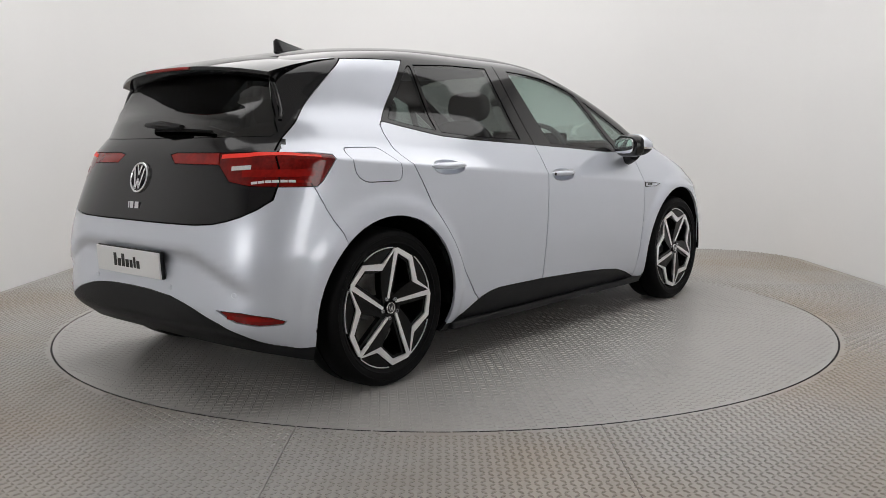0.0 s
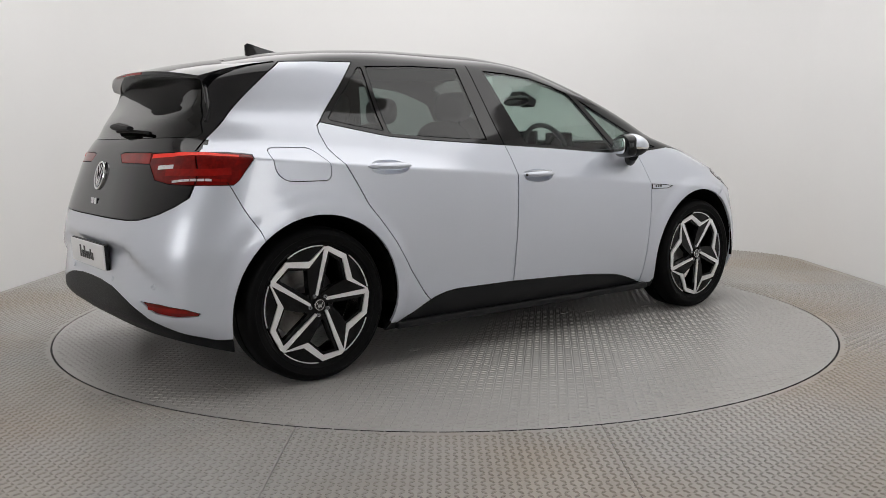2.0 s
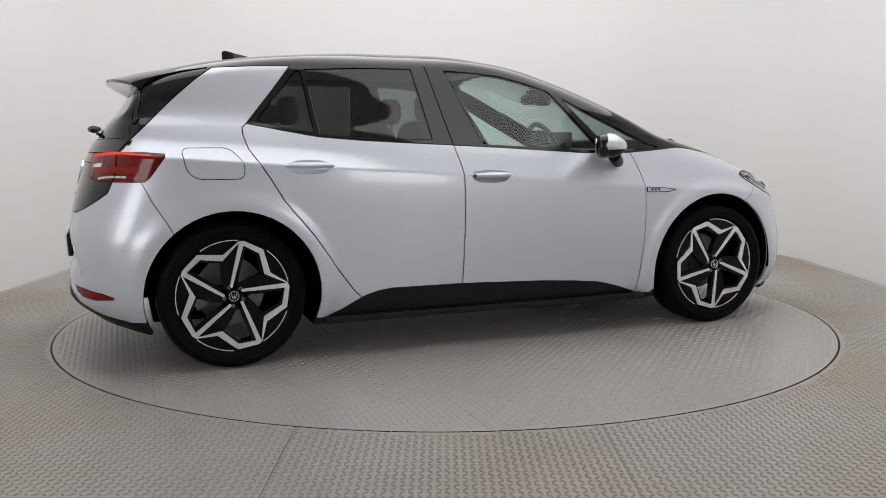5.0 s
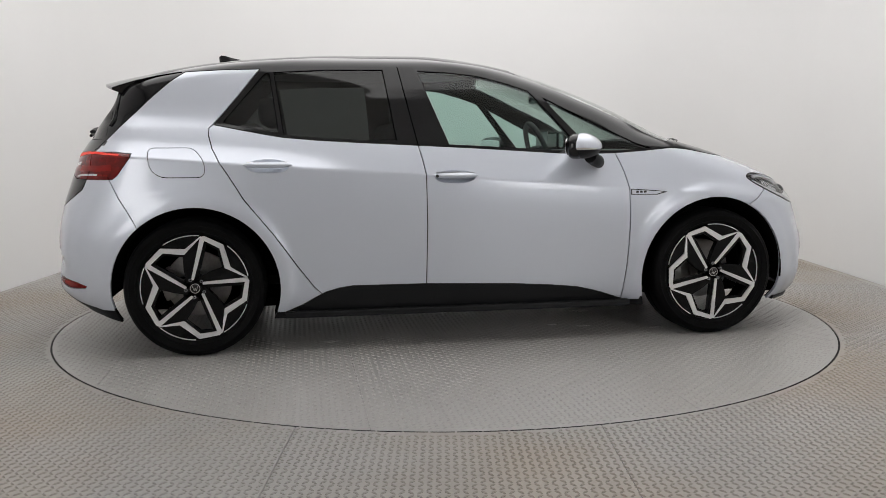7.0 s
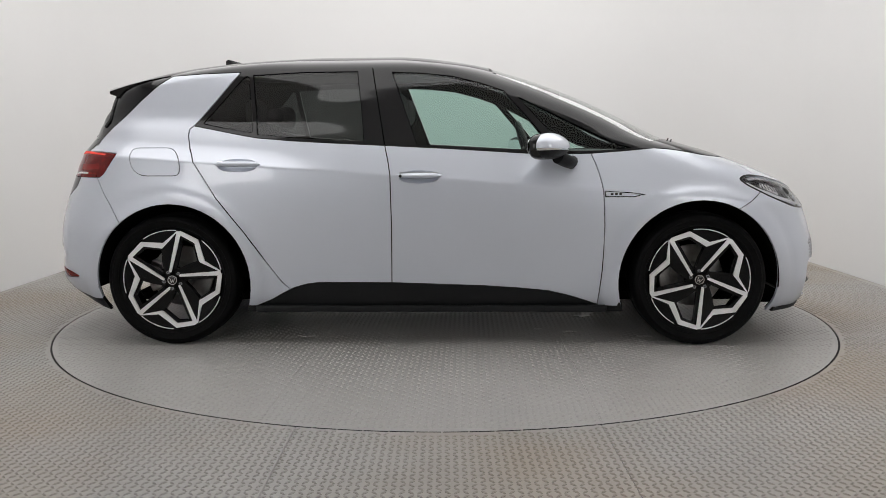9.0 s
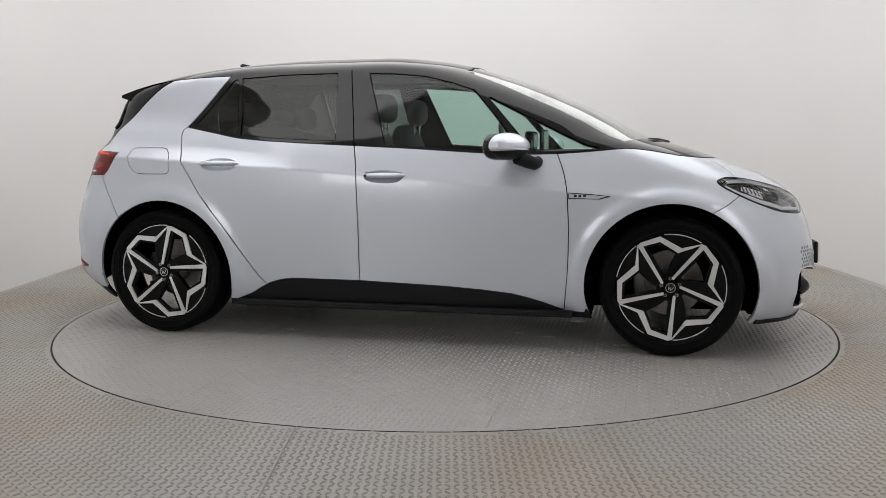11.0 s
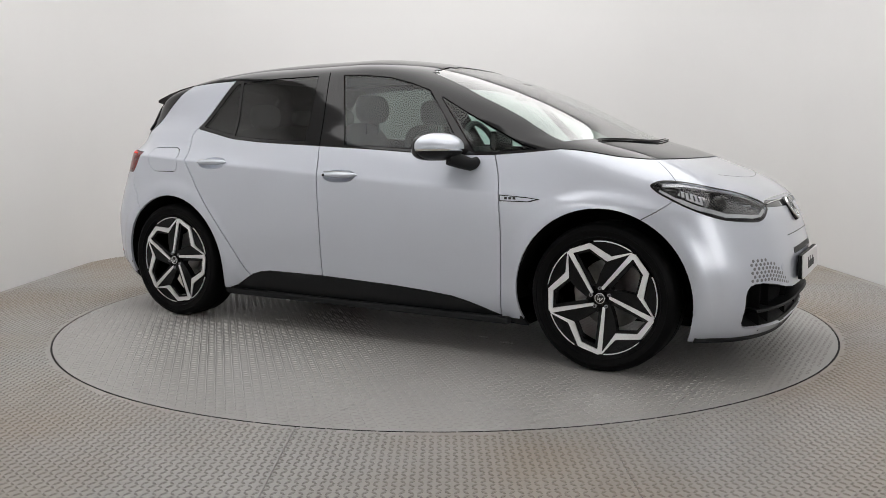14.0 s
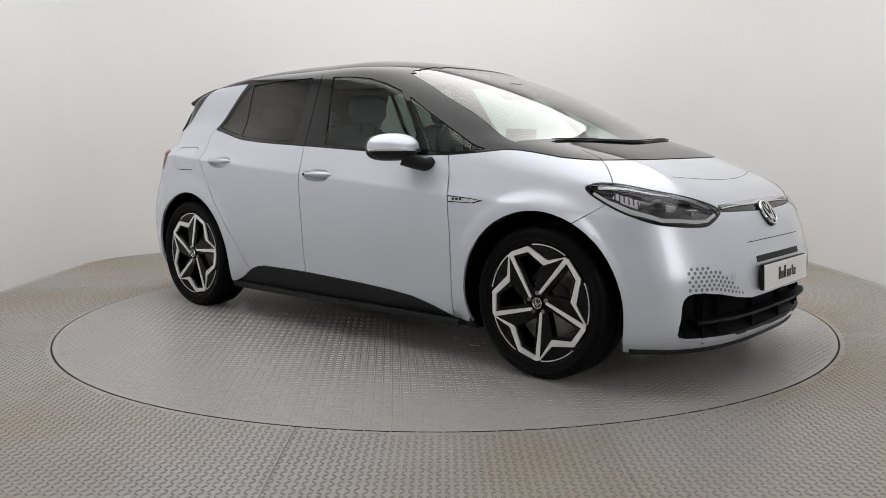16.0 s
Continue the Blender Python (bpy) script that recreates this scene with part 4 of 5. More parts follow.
def build_wheels(car):
    profile = [(.268, .10), (.274, .105), (.284, .110), (.302, .117), (.312, .1175), (.314, .1195), (.317, .1195), (.319, .117), (.329, .114), (.338, .106), (.345, .094), (.349, .075), (.350, .040), (.350, .006), (.343, .005), (.343, -.005),
               (.350, -.006), (.350, -.040), (.349, -.075), (.345, -.094), (.338, -.106), (.329, -.114), (.319, -.117), (.317, -.1195), (.314, -.1195), (.312, -.1175), (.302, -.117), (.290, -.113), (.288, -.1145), (.285, -.1145), (.283, -.110), (.274, -.105), (.268, -.10)]
    barrel = [(.277, -.103), (.281, -.106), (.284, -.102), (.279, -.096), (.272, -.092), (.264, -.075), (.255, -.03), (.250, .06), (.268, .10)]
    meshes = {}
    for i, (cx, side, deg) in enumerate([(-1.385, -1, 0), (1.385, -1, 26), (-1.385, 1, 14), (1.385, 1, 40)]):
        m = Matrix.Translation((cx, side * .755, .345 + .004)) @ Matrix.Rotation(0 if side < 0 else math.pi, 4, "Z") @ Matrix.Rotation(radians(deg), 4, "Y")
        if not meshes:
            wheel = part("wheel", add_lathe(bmesh.new(), barrel, 72), RIM_BLACK, car, "black alloy wheel with machined silver faces", True)
            meshes["wheel"] = wheel
            bm = add_lathe(bmesh.new(), profile, 96, True)
            meshes["tyre"] = part("tyre", bm, RUBBER, wheel, "black road tyre", True)
            meshes["spoke"] = part("spoke", wheel_spoke(), RIM_BLACK, wheel, "gloss black spoke")
            meshes["spoke_face"] = part("spoke_face", wheel_inlay(), DIAMOND_CUT, wheel, "machined silver spoke face")
            bm = add_lathe(bmesh.new(), [(.0001, -.012), (.022, -.012), (.026, -.010), (.0275, -.004), (.0275, .03)], 40)
            meshes["centre_cap"] = part("centre_cap", bm, GLOSS_BLACK, wheel, "black centre cap", True)
            bm = add_lathe(bmesh.new(), [(.0205, -.0125), (.0215, -.0142), (.0245, -.0142), (.0255, -.0115)], 40)
            for a, b in (((-.013, .011), (-.005, -.013)), ((-.005, -.013), (0, .003)), ((0, .003), (.005, -.013)), ((.005, -.013), (.013, .011))):
                add_prism(bm, strip2d([a, b], [.0032, .0032]), -.0138, -.011)
            meshes["cap_emblem"] = part("cap_emblem", bm, CHROME, wheel, "round silver emblem with chevrons")
            bm = add_lathe(bmesh.new(), [(.0035, -.0105), (.0045, -.0125), (.0080, -.0125), (.0092, -.0105), (.0095, .03)], 14)
            meshes["wheel_bolt"] = part("wheel_bolt", bm, LAMP_GREY, wheel, "steel wheel bolt", True)
            bm = add_lathe(bmesh.new(), [(.07, .052), (.165, .052), (.166, .054), (.166, .072), (.07, .072)], 60)
            add_lathe(bm, [(.0001, .035), (.07, .035), (.075, .05)], 40)
            meshes["brake_disc"] = part("brake_disc", bm, STEEL, wheel, "steel brake disc", True)
            bm = bmesh.new()
            for k in range(7):
                a = radians(155 + 8 * k)
                add_box(bm, (.06, .075, .035), Matrix.Rotation(-a, 4, "Y") @ Matrix.Translation((.150, .065, 0)), .006)
            meshes["brake_caliper"] = part("brake_caliper", bm, STEEL, wheel, "grey brake caliper")
            wheel.matrix_basis = m
            for name in ("spoke", "spoke_face", "wheel_bolt"):
                for k in range(5):
                    tr = Matrix.Translation((0, -.098, 0)) @ Matrix.Rotation(radians(72 * k), 4, "Y")
                    if name == "wheel_bolt":
                        tr = tr @ Matrix.Translation((.0315, 0, .034))
                    if k == 0:
                        meshes[name].matrix_basis = tr
                    else:
                        shared(name, meshes[name], wheel, tr)["label"] = meshes[name]["label"]
            for name in ("centre_cap", "cap_emblem"):
                meshes[name].matrix_basis = Matrix.Translation((0, -.098, 0))
            meshes["brake_caliper"].matrix_basis = Matrix.Rotation(radians(-deg), 4, "Y")
        else:
            first = meshes["wheel"]
            wheel = shared("wheel", first, car, m)
            wheel["label"] = first["label"]
            for ch in list(first.children):
                o = shared(ch.name.split(".")[0], ch, wheel, Matrix.Rotation(radians(-deg), 4, "Y") if ch.name.startswith("brake_caliper") else ch.matrix_basis.copy())
                for key in ("label", "kind"):
                    if key in ch:
                        o[key] = ch[key]
        # arch liner
        bm = bmesh.new()
        a0, rows = radians(-5), []
        r = .414 if cx < 0 else .421
        for k in range(33):
            a = a0 + (math.pi - 2 * a0) * k / 32
            rows.append([bm.verts.new((cx * .9965 + r * math.cos(a), side * y, .343 + r * math.sin(a))) for y in (.868 - .02 * abs(math.cos(a)), .50)])
        for a, b in zip(rows, rows[1:]):
            bm.faces.new((a[0], b[0], b[1], a[1]))
        bm.faces.new([q[1] for q in rows])
        part("arch_liner", bm, LINER, car, "black felt wheel-arch liner", True)


# ---------------------------------------------------------------- car details
def emblem(r):
    bm = add_lathe(bmesh.new(), [(r * .84, .004), (r * .86, -.004), (r * .90, -.006), (r * .97, -.006), (r, -.003), (r * 1.01, .006)], 48)
    w = r * .14
    for a, b in (((-.58, .58), (-.20, -.72)), ((-.20, -.72), (0, -.10)), ((0, -.10), (.20, -.72)), ((.20, -.72), (.58, .58)), ((-.24, .76), (0, .16)), ((0, .16), (.24, .76))):
        add_prism(bm, strip2d([(a[0] * r, a[1] * r), (b[0] * r, b[1] * r)], [w, w]), -.006, .002)
    return bm


def number_plate(car_part, m):
    plate = part("number_plate", box((.52, .008, .112), m, .003), PLATE_WHITE, car_part, "white dealer plate with black lettering bars")
    bm = bmesh.new()
    for x, w, z, h in ((-.096, .022, .004, .056), (-.062, .024, -.007, .034), (-.030, .022, .004, .056), (.004, .024, -.007, .034), (.036, .020, -.007, .034),
                       (.064, .016, .001, .046), (.092, .022, -.007, .034)):
        add_box(bm, (w, .002, h), m @ Matrix.Translation((x, -.0048, z)))
    part("lettering_bar", bm, INK, plate)
    bm = box((.528, .018, .116), m @ Matrix.Translation((.0, .012, .001)), .005)
    part("plate_holder", bm, MATT_BLACK, car_part, "black number plate holder")


def build_outer(car, made, half):
    tree = body_tree(half)
    # --- spoiler over the rear window
    bm = bmesh.new()
    rows = []
    for k in range(33):
        y = -.60 + 1.20 * k / 32
        q = abs(y) / .60
        xt, zt = -1.900 + .112 * q ** 2.2, 1.394 - .040 * q ** 2.6
        xr, zr = -1.44, 1.4805 - .048 * q ** 2.2
        top = []
        for s in (0, .33, .66, .9):
            x, z = xr + (xt - xr) * s, zr + (zt - zr) * s + .010 * math.sin(math.pi * s)
            yy = y * (1 - .04 * s)
            top.append((x, yy, z))
        top += [(xt, y * .96, zt), (xt - .001, y * .96, zt - .014), (xt + .05, y * .95, zt - .032), (-1.70 + .05 * q ** 2, y * .90, 1.372 - .05 * q ** 2)]
        rows.append([bm.verts.new(p) for p in top])
    for a, b in zip(rows, rows[1:]):
        for i in range(len(a) - 1):
            bm.faces.new((a[i], a[i + 1], b[i + 1], b[i]))
    bm.faces.new(rows[0])
    bm.faces.new(rows[-1][::-1])
    spoiler = part("spoiler", bm, GLOSS_BLACK, car, "gloss black roof spoiler", True)
    pts = [(-1.9015 + .120 * (abs(y) / .6) ** 2.2, y * .91, 1.394 - .040 * (abs(y) / .6) ** 2.6 - .007) for y in np.linspace(-.19, .19, 13)]
    part("brake_light", add_tube(bmesh.new(), pts, .007, 8, flat=.6), LENS_RED, spoiler, "slim red high brake light")
    # --- side blades from the spoiler down to the tail lights
    for s in (1, -1):
        pts = [(-1.772, -.552, 1.352), (-1.768, -.585, 1.30), (-1.770, -.612, 1.25), (-1.778, -.640, 1.20), (-1.797, -.656, 1.165)]
        bm = add_tube(bmesh.new(), [on_body(tree, p, .002)[0] for p in finer(pts, .03)], .009, 8)
        part("side_blade", flip(bm) if s < 0 else bm, GLOSS_BLACK, car, "black air blade beside the rear window", True)
    # --- aerial fin
    bm = bmesh.new()
    rows = []
    for x, h, w in ((-1.085, .0, .004), (-1.12, .012, .018), (-1.17, .026, .026), (-1.225, .044, .028), (-1.262, .060, .024), (-1.282, .066, .016), (-1.296, .058, .010)):
        z0 = on_body(tree, (x, -.001, 1.56))[0].z - .012
        lean = -.004 if h > .05 else 0
        rows.append([bm.verts.new(p) for p in ((x, -w, z0), (x, -w * .75, z0 + .012 + h * .25), (x + lean, -w * .22, z0 + h + .010), (x + lean, w * .22, z0 + h + .010), (x, w * .75, z0 + .012 + h * .25), (x, w, z0))])
    for a, b in zip(rows, rows[1:]):
        for i in range(5):
            bm.faces.new((a[i], a[i + 1], b[i + 1], b[i]))
    bm.faces.new(rows[0]); bm.faces.new(rows[-1][::-1])
    part("aerial", bm, GLOSS_BLACK, car, "black shark-fin aerial", True)
    # --- rear wiper
    a, _ = on_body(tree, (-1.95, .07, 1.142), .022)
    b, _ = on_body(tree, (-1.95, -.22, 1.118), .03)
    c, _ = on_body(tree, (-1.95, -.27, 1.117), .014)
    wiper = part("rear_wiper", add_tube(bmesh.new(), [a, (a + b) / 2 + Vector((-.012, 0, .003)), b], [.012, .020, .011], 8, flat=1.5), MATT_BLACK, car, "black rear wiper", True)
    part("wiper_blade", add_tube(bmesh.new(), [on_body(tree, (-1.95, y, 1.116), .010)[0] for y in np.linspace(0, -.40, 12)], .008, 6), RUBBER, wiper)
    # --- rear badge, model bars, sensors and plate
    tilt = radians(14)
    rearward = lambda x, y, z, lean=0: Matrix.Translation((x, y, z)) @ Matrix.Rotation(-math.pi / 2, 4, "Z") @ Matrix.Rotation(lean, 4, "X")
    p, _ = on_body(tree, (-2.1, -.001, .935), .006)
    bm = emblem(.068)
    bmesh.ops.transform(bm, matrix=rearward(p.x, 0, p.z, -tilt), verts=bm.verts)
    part("rear_emblem", bm, CHROME, made["tailgate"], "round chrome emblem with chevrons")
    bm = bmesh.new()
    for x, w in ((-.040, .008), (-.016, .026), (.024, .030)):
        add_box(bm, (w, .005, .030), rearward(on_body(tree, (-2.1, -abs(x), .803), .003)[0].x, -x, .803, -.12), .002)
    part("model_badge", bm, CHROME, made["tailgate"], "small chrome model badge bars")
    number_plate(made["rear_bumper"], rearward(-2.125, 0, .560, .05))
    for y, z in ((-.676, .478), (.676, .478), (-.30, .47), (.30, .47)):
        q, no = on_body(tree, (-2.08, y, z), .001)
        bm = add_lathe(bmesh.new(), [(.0001, -.001), (.0085, -.001), (.010, .002), (.0115, .002), (.012, 0)], 20)
        bmesh.ops.transform(bm, matrix=Matrix.Translation(q) @ (-no).to_track_quat("Y", "Z").to_matrix().to_4x4(), verts=bm.verts)
        part("parking_sensor", bm, [SILVER], made["rear_bumper"], "small round silver parking sensor", True)
    # --- tail lights: bright guide along the top, white reversing lamp, row of clear segments
    for s in (1, -1):
        side = "right" if s > 0 else "left"

        def lay(name, pts, width, mat, label, off=.0015):
            bm = ribbon(tree, pts, width, off, .003)
            if s < 0:
                flip(bm)
            part(name, bm, mat, made["tail", side], label, True)
        lay("light_guide", [(-1.978, -.505, 1.013), (-1.935, -.60, 1.015), (-1.87, -.70, 1.016), (-1.79, -.785, 1.014), (-1.725, -.82, 1.009)], [.018, .018, .016, .012], LENS_BRIGHT, "bright red light guide")
        lay("reversing_light", [(-1.995, -.575, .972), (-1.945, -.65, .972)], .018, LENS_WHITE, "clear reversing light with metal surround")
        lay("lens_band", [(-1.965, -.62, .945), (-1.90, -.72, .945), (-1.83, -.785, .945), (-1.76, -.82, .950)], .03, LENS_RED, "red lamp chamber")
        for k in range(8):
            x = -1.955 + .0235 * k
            lay("lamp_segment", [(x, -.665 - .017 * k, .907), (x + .0205, -.680 - .017 * k, .907)], .010, LENS_WHITE if k < 6 else LENS_RED, "clear lamp segment", .0014)
        bm = ribbon(tree, [(-2.03, -.62, .388), (-1.99, -.70, .384), (-1.945, -.765, .374)], [.015, .017, .010], .0008, .003)
        if s < 0:
            flip(bm)
        part("reflector_face", bm, LENS_RED, car, "red reflector", True)
    # --- headlights
    for s in (1, -1):
        side = "right" if s > 0 else "left"
        lamp = made["lamp", side]
        panel("lamp_housing", half["headlamp"], LAMP_DARK, lamp, side, .02, .030, "black headlight housing")

        def lay(name, pts, width, mat, label, off, closed=False, thick=.004, shift=0.0):
            bm = ribbon(tree, pts, width, off, thick, closed, .015, shift)
            if s < 0:
                flip(bm)
            part(name, bm, mat, lamp, label, True)
        lay("lamp_seal", HEADLAMP, .009, GLOSS_BLACK, "black headlight seal", .0012, True)
        lay("daytime_light", [(1.63, -.815, .848), (1.70, -.815, .817), (1.80, -.79, .778), (1.905, -.715, .738), (1.985, -.58, .724), (2.012, -.52, .728), (2.016, -.45, .752)], [.020, .022, .020, .018, .016, .014], LAMP_PALE, "pale silver daytime light strip", -.005)
        lay("lamp_brow", [(1.64, -.79, .872), (1.72, -.73, .860), (1.82, -.66, .838), (1.91, -.55, .812), (1.985, -.46, .782)], .018, LAMP_GREY, "silver trim along the headlight", -.005)
        lay("lamp_reflector", [(1.71, -.775, .840), (1.765, -.755, .812), (1.81, -.735, .795)], [.030, .042, .046], LAMP_PALE, "silver honeycomb reflector", -.010)
        bm = bmesh.new()
        for k in range(24):
            f, g = k % 4, k // 4
            q, no = on_body(tree, (1.715 + .0175 * g, -.772 + .0075 * g, .849 - .0108 * f - .0068 * g - (.005 if g % 2 else 0)), -.0085)
            bmesh.ops.create_cone(bm, cap_ends=True, segments=6, radius1=.0040, radius2=.0036, depth=.003, matrix=Matrix.Translation(q) @ no.to_track_quat("Z", "Y").to_matrix().to_4x4())
        if s < 0:
            flip(bm)
        part("honeycomb_cell", bm, LAMP_DARK, lamp)
        q, no = on_body(tree, (1.865, -.68, .790), -.016)
        bm = superball((0, 0, 0), (.034, .034, .024), 2.2, 20, 10)
        bmesh.ops.transform(bm, matrix=Matrix.Translation(q) @ no.to_track_quat("Z", "Y").to_matrix().to_4x4(), verts=bm.verts)
        if s < 0:
            flip(bm)
        part("projector_lens", bm, GLASS_DARK, lamp, "dark projector lens", True)
        q, no = on_body(tree, (1.955, -.55, .770), -.014)
        bm = bmesh.new()
        add_box(bm, (.05, .006, .008), Matrix.Translation(q) @ Matrix.Rotation(radians(48), 4, "Z"), .002)
        add_box(bm, (.006, .006, .030), Matrix.Translation(q - Vector((0, 0, .012))) @ Matrix.Rotation(radians(48), 4, "Z"), .002)
        if s < 0:
            flip(bm)
        part("lamp_bracket", bm, LAMP_GREY, lamp, "bright metal lamp bracket")
    # --- nose: bright lines, emblem, plate
    for z0, z1 in ((.7795, .786), (.7505, .7605)):
        pts = [(2.0, y, z0 + (z1 - z0) * (abs(y) / .39) ** 1.5) for y in np.linspace(-.385, .385, 25)]
        part("nose_trim", ribbon(tree, pts, .005, .0015, .004), CHROME, made["front_bumper"], "thin bright trim line", True)
    pts = [(2.0, y, .765 + .009 * (abs(y) / .39) ** 1.5) for y in np.linspace(-.385, .385, 25)]
    part("nose_trim", ribbon(tree, pts, .006, -.002, .003), LAMP_GREY, made["front_bumper"], "grey light bar in the nose strip", True)
    forward = lambda x, y, z, lean=0: Matrix.Translation((x, y, z)) @ Matrix.Rotation(math.pi / 2, 4, "Z") @ Matrix.Rotation(lean, 4, "X")
    p, no = on_body(tree, (2.1, -.001, .752), .010)
    lean = -math.atan2(no.z, abs(no.x))
    bm = emblem(.064)
    bmesh.ops.transform(bm, matrix=forward(p.x, 0, p.z, lean), verts=bm.verts)
    part("front_emblem", bm, CHROME, made["front_bumper"], "round chrome emblem with chevrons")
    bm = add_lathe(bmesh.new(), [(.0001, 0), (.062, 0), (.066, .004), (.066, .03)], 40)
    bmesh.ops.transform(bm, matrix=forward(p.x, 0, p.z, lean), verts=bm.verts)
    part("emblem_base", bm, GLOSS_BLACK, made["front_bumper"], "black emblem base", True)
    number_plate(made["front_bumper"], forward(2.168, 0, .468, -.04))
    bm = ribbon(tree, [(2.1, y, .540) for y in np.linspace(-.25, .25, 14)], .028, .002, .012)
    part("plate_hood", bm, MATT_BLACK, made["front_bumper"], "black trim above the number plate", True)
    for z in (.622,):
        part("bumper_crease", ribbon(tree, [(2.1, y, z + .004 * abs(y)) for y in np.linspace(-.30, .30, 16)], .0035, .0006, .002), GAP, made["front_bumper"], "thin shadow joint", True)
    # --- bonnet crease
    part("bonnet_joint", ribbon(tree, [(1.875 - .10 * (y / .46) ** 2, y, .885) for y in np.linspace(-.42, .46, 25)], .0032, .0006, .002), GAP, made["bonnet"], "thin shut line", True)
    # --- lower air intake: ribs and fins
    for z, w in ((.318, .014), (.222, .022)):
        ring = body_ring(z, 120, 40)
        line = [Vector(q) for q in ring if q[0] > 1.7 and abs(q[1]) < .64]
        line = line + [Vector((q.x, -q.y, q.z)) for q in line[::-1]]
        bm = bmesh.new()
        rows = []
        for q in line[::2]:
            d = Vector((1, q.y * .6, 0)).normalized()
            rows.append([bm.verts.new(v) for v in (q - d * .016 + Vector((0, 0, w / 2)), q - d * .010, q - d * .016 - Vector((0, 0, w / 2)), q - d * .085 - Vector((0, 0, w / 2)), q - d * .085 + Vector((0, 0, w / 2)))])
        for a, b in zip(rows, rows[1:]):
            for i in range(5):
                bm.faces.new((a[i], a[(i + 1) % 5], b[(i + 1) % 5], b[i]))
        part("intake_fin", bm, MATT_BLACK, made["front_bumper"], "black intake fin", True)
    for y in (-.56, -.46, -.16, .16, .46, .56):
        q, _ = on_body(tree, (2.2, y, .31))
        part("intake_rib", box((.05, .012, .21), Matrix.Translation((q.x - .085, y, .312)), .003), INNER, made["front_bumper"])
    lip = [q for q in body_ring(.185, 120, 40) if q[0] > 1.80]
    lip = [Vector(q) for q in lip] + [Vector((q[0], -q[1], q[2])) for q in lip[::-1]]
    part("front_lip", add_tube(bmesh.new(), [v + Vector((-.012, 0, -.004)) for v in lip[::2]], .016, 6), MATT_BLACK, made["front_bumper"], "black lower lip", True)
    # --- dimples beside the intake: raised hexagons, their grey paints the shade of hollows
    for s in (1, -1):
        bm = bmesh.new()
        for i in range(24):
            for j in range(7):
                y, z = -.675 + .024 * i + (.012 if j % 2 else 0), .450 + .0175 * j
                top = .552 if y < -.60 else .552 - (y + .60) * .45
                low = .446 if y < -.56 else .446 - (y + .56) * .22
                if z > top or y > -.12 + 0 * z or (y > -.30 and j > 1):
                    continue
                if y > -.56:
                    z -= (y + .56) * .20
                q, no, _, _ = tree.ray_cast(Vector((3, y, max(z, .402))), Vector((-1, 0, 0)))
                if q is None:
                    continue
                no = no if no.x > 0 else -no
                q = q + no * .0006
                if no.x < .2:
                    continue
                size = .0082 if y < -.45 else .0066
                bmesh.ops.create_cone(bm, cap_ends=True, segments=6, radius1=size, radius2=size * .9, depth=.0012, matrix=Matrix.Translation(q) @ no.to_track_quat("Z", "Y").to_matrix().to_4x4() @ Matrix.Rotation(.5, 4, "Z"))
        if s < 0:
            flip(bm)
        tagged(part("hexagon_dimple", bm, DIMPLE_SHADE, made["front_bumper"]), kind="stuff")
        for y, z in ((-.455, .492),):
            q, no = on_body(tree, (2.1, y, z), .001)
            b2 = add_lathe(bmesh.new(), [(.0001, -.001), (.0105, -.001), (.012, .002), (.0135, .002), (.014, 0)], 20)
            bmesh.ops.transform(b2, matrix=Matrix.Translation(q) @ (-no).to_track_quat("Y", "Z").to_matrix().to_4x4(), verts=b2.verts)
            if s < 0:
                flip(b2)
            part("parking_sensor", b2, SILVER, made["front_bumper"], "small round silver parking sensor", True)
    # --- windscreen wipers
    for y0, y1 in ((.52, -.10), (.05, -.58)):
        pts = [on_body(tree, (1.385 - .25 * abs(y) ** 1.6, y, 1.066), .006)[0] for y in np.linspace(y0, y1, 14)]
        w = part("windscreen_wiper", add_tube(bmesh.new(), pts, [.0045] * 7 + [.003] * 7, 8), MATT_BLACK, car, "black windscreen wiper", True)
        part("wiper_blade", add_tube(bmesh.new(), [p + Vector((-.018, 0, .006)) for p in pts], .003, 6), RUBBER, w)
    # --- door handles
    for s in (1, -1):
        for door, x0, z0 in (("rear_door", -1.012, .955), ("front_door", -.071, .893)):
            m = made[door, "right" if s > 0 else "left"]
            q, no = on_body(tree, (x0, -.9, z0), 0)
            bm = bmesh.new()
            rows = []
            for k in range(17):
                u = -1 + k / 8
                w = (1 - abs(u) ** 3.2) ** .5 if abs(u) < 1 else .05
                d = .026 - .014 * abs(u) ** 3
                rows.append([bm.verts.new((x0 + u * .120, q.y - d * math.cos(a) * max(w, .3) + .004, z0 + .004 + .0155 * max(w, .15) * math.sin(a))) for a in np.linspace(0, 2 * math.pi, 13)[:-1]])
            for a, b in zip(rows, rows[1:]):
                for i in range(12):
                    bm.faces.new((a[i], a[(i + 1) % 12], b[(i + 1) % 12], b[i]))
            bm.faces.new(rows[0]); bm.faces.new(rows[-1][::-1])
            if s < 0:
                flip(bm)
            handle = part("door_handle", bm, SILVER, m, "silver door handle", True)
            bm = ribbon(tree, [(x0 - .10, q.y, z0 + .019), (x0, q.y, z0 + .021), (x0 + .10, q.y, z0 + .019)], .003, .012, .012)
            if s < 0:
                flip(bm)
            part("handle_trim", bm, CHROME, m, "chrome strip on the door handle", True)
            if door == "front_door":
                bm = add_lathe(bmesh.new(), [(.0001, -.001), (.007, -.001), (.008, .004)], 16)
                bmesh.ops.translate(bm, verts=bm.verts, vec=(x0 - .095, q.y - .0145, z0 + .002))
                if s < 0:
                    flip(bm)
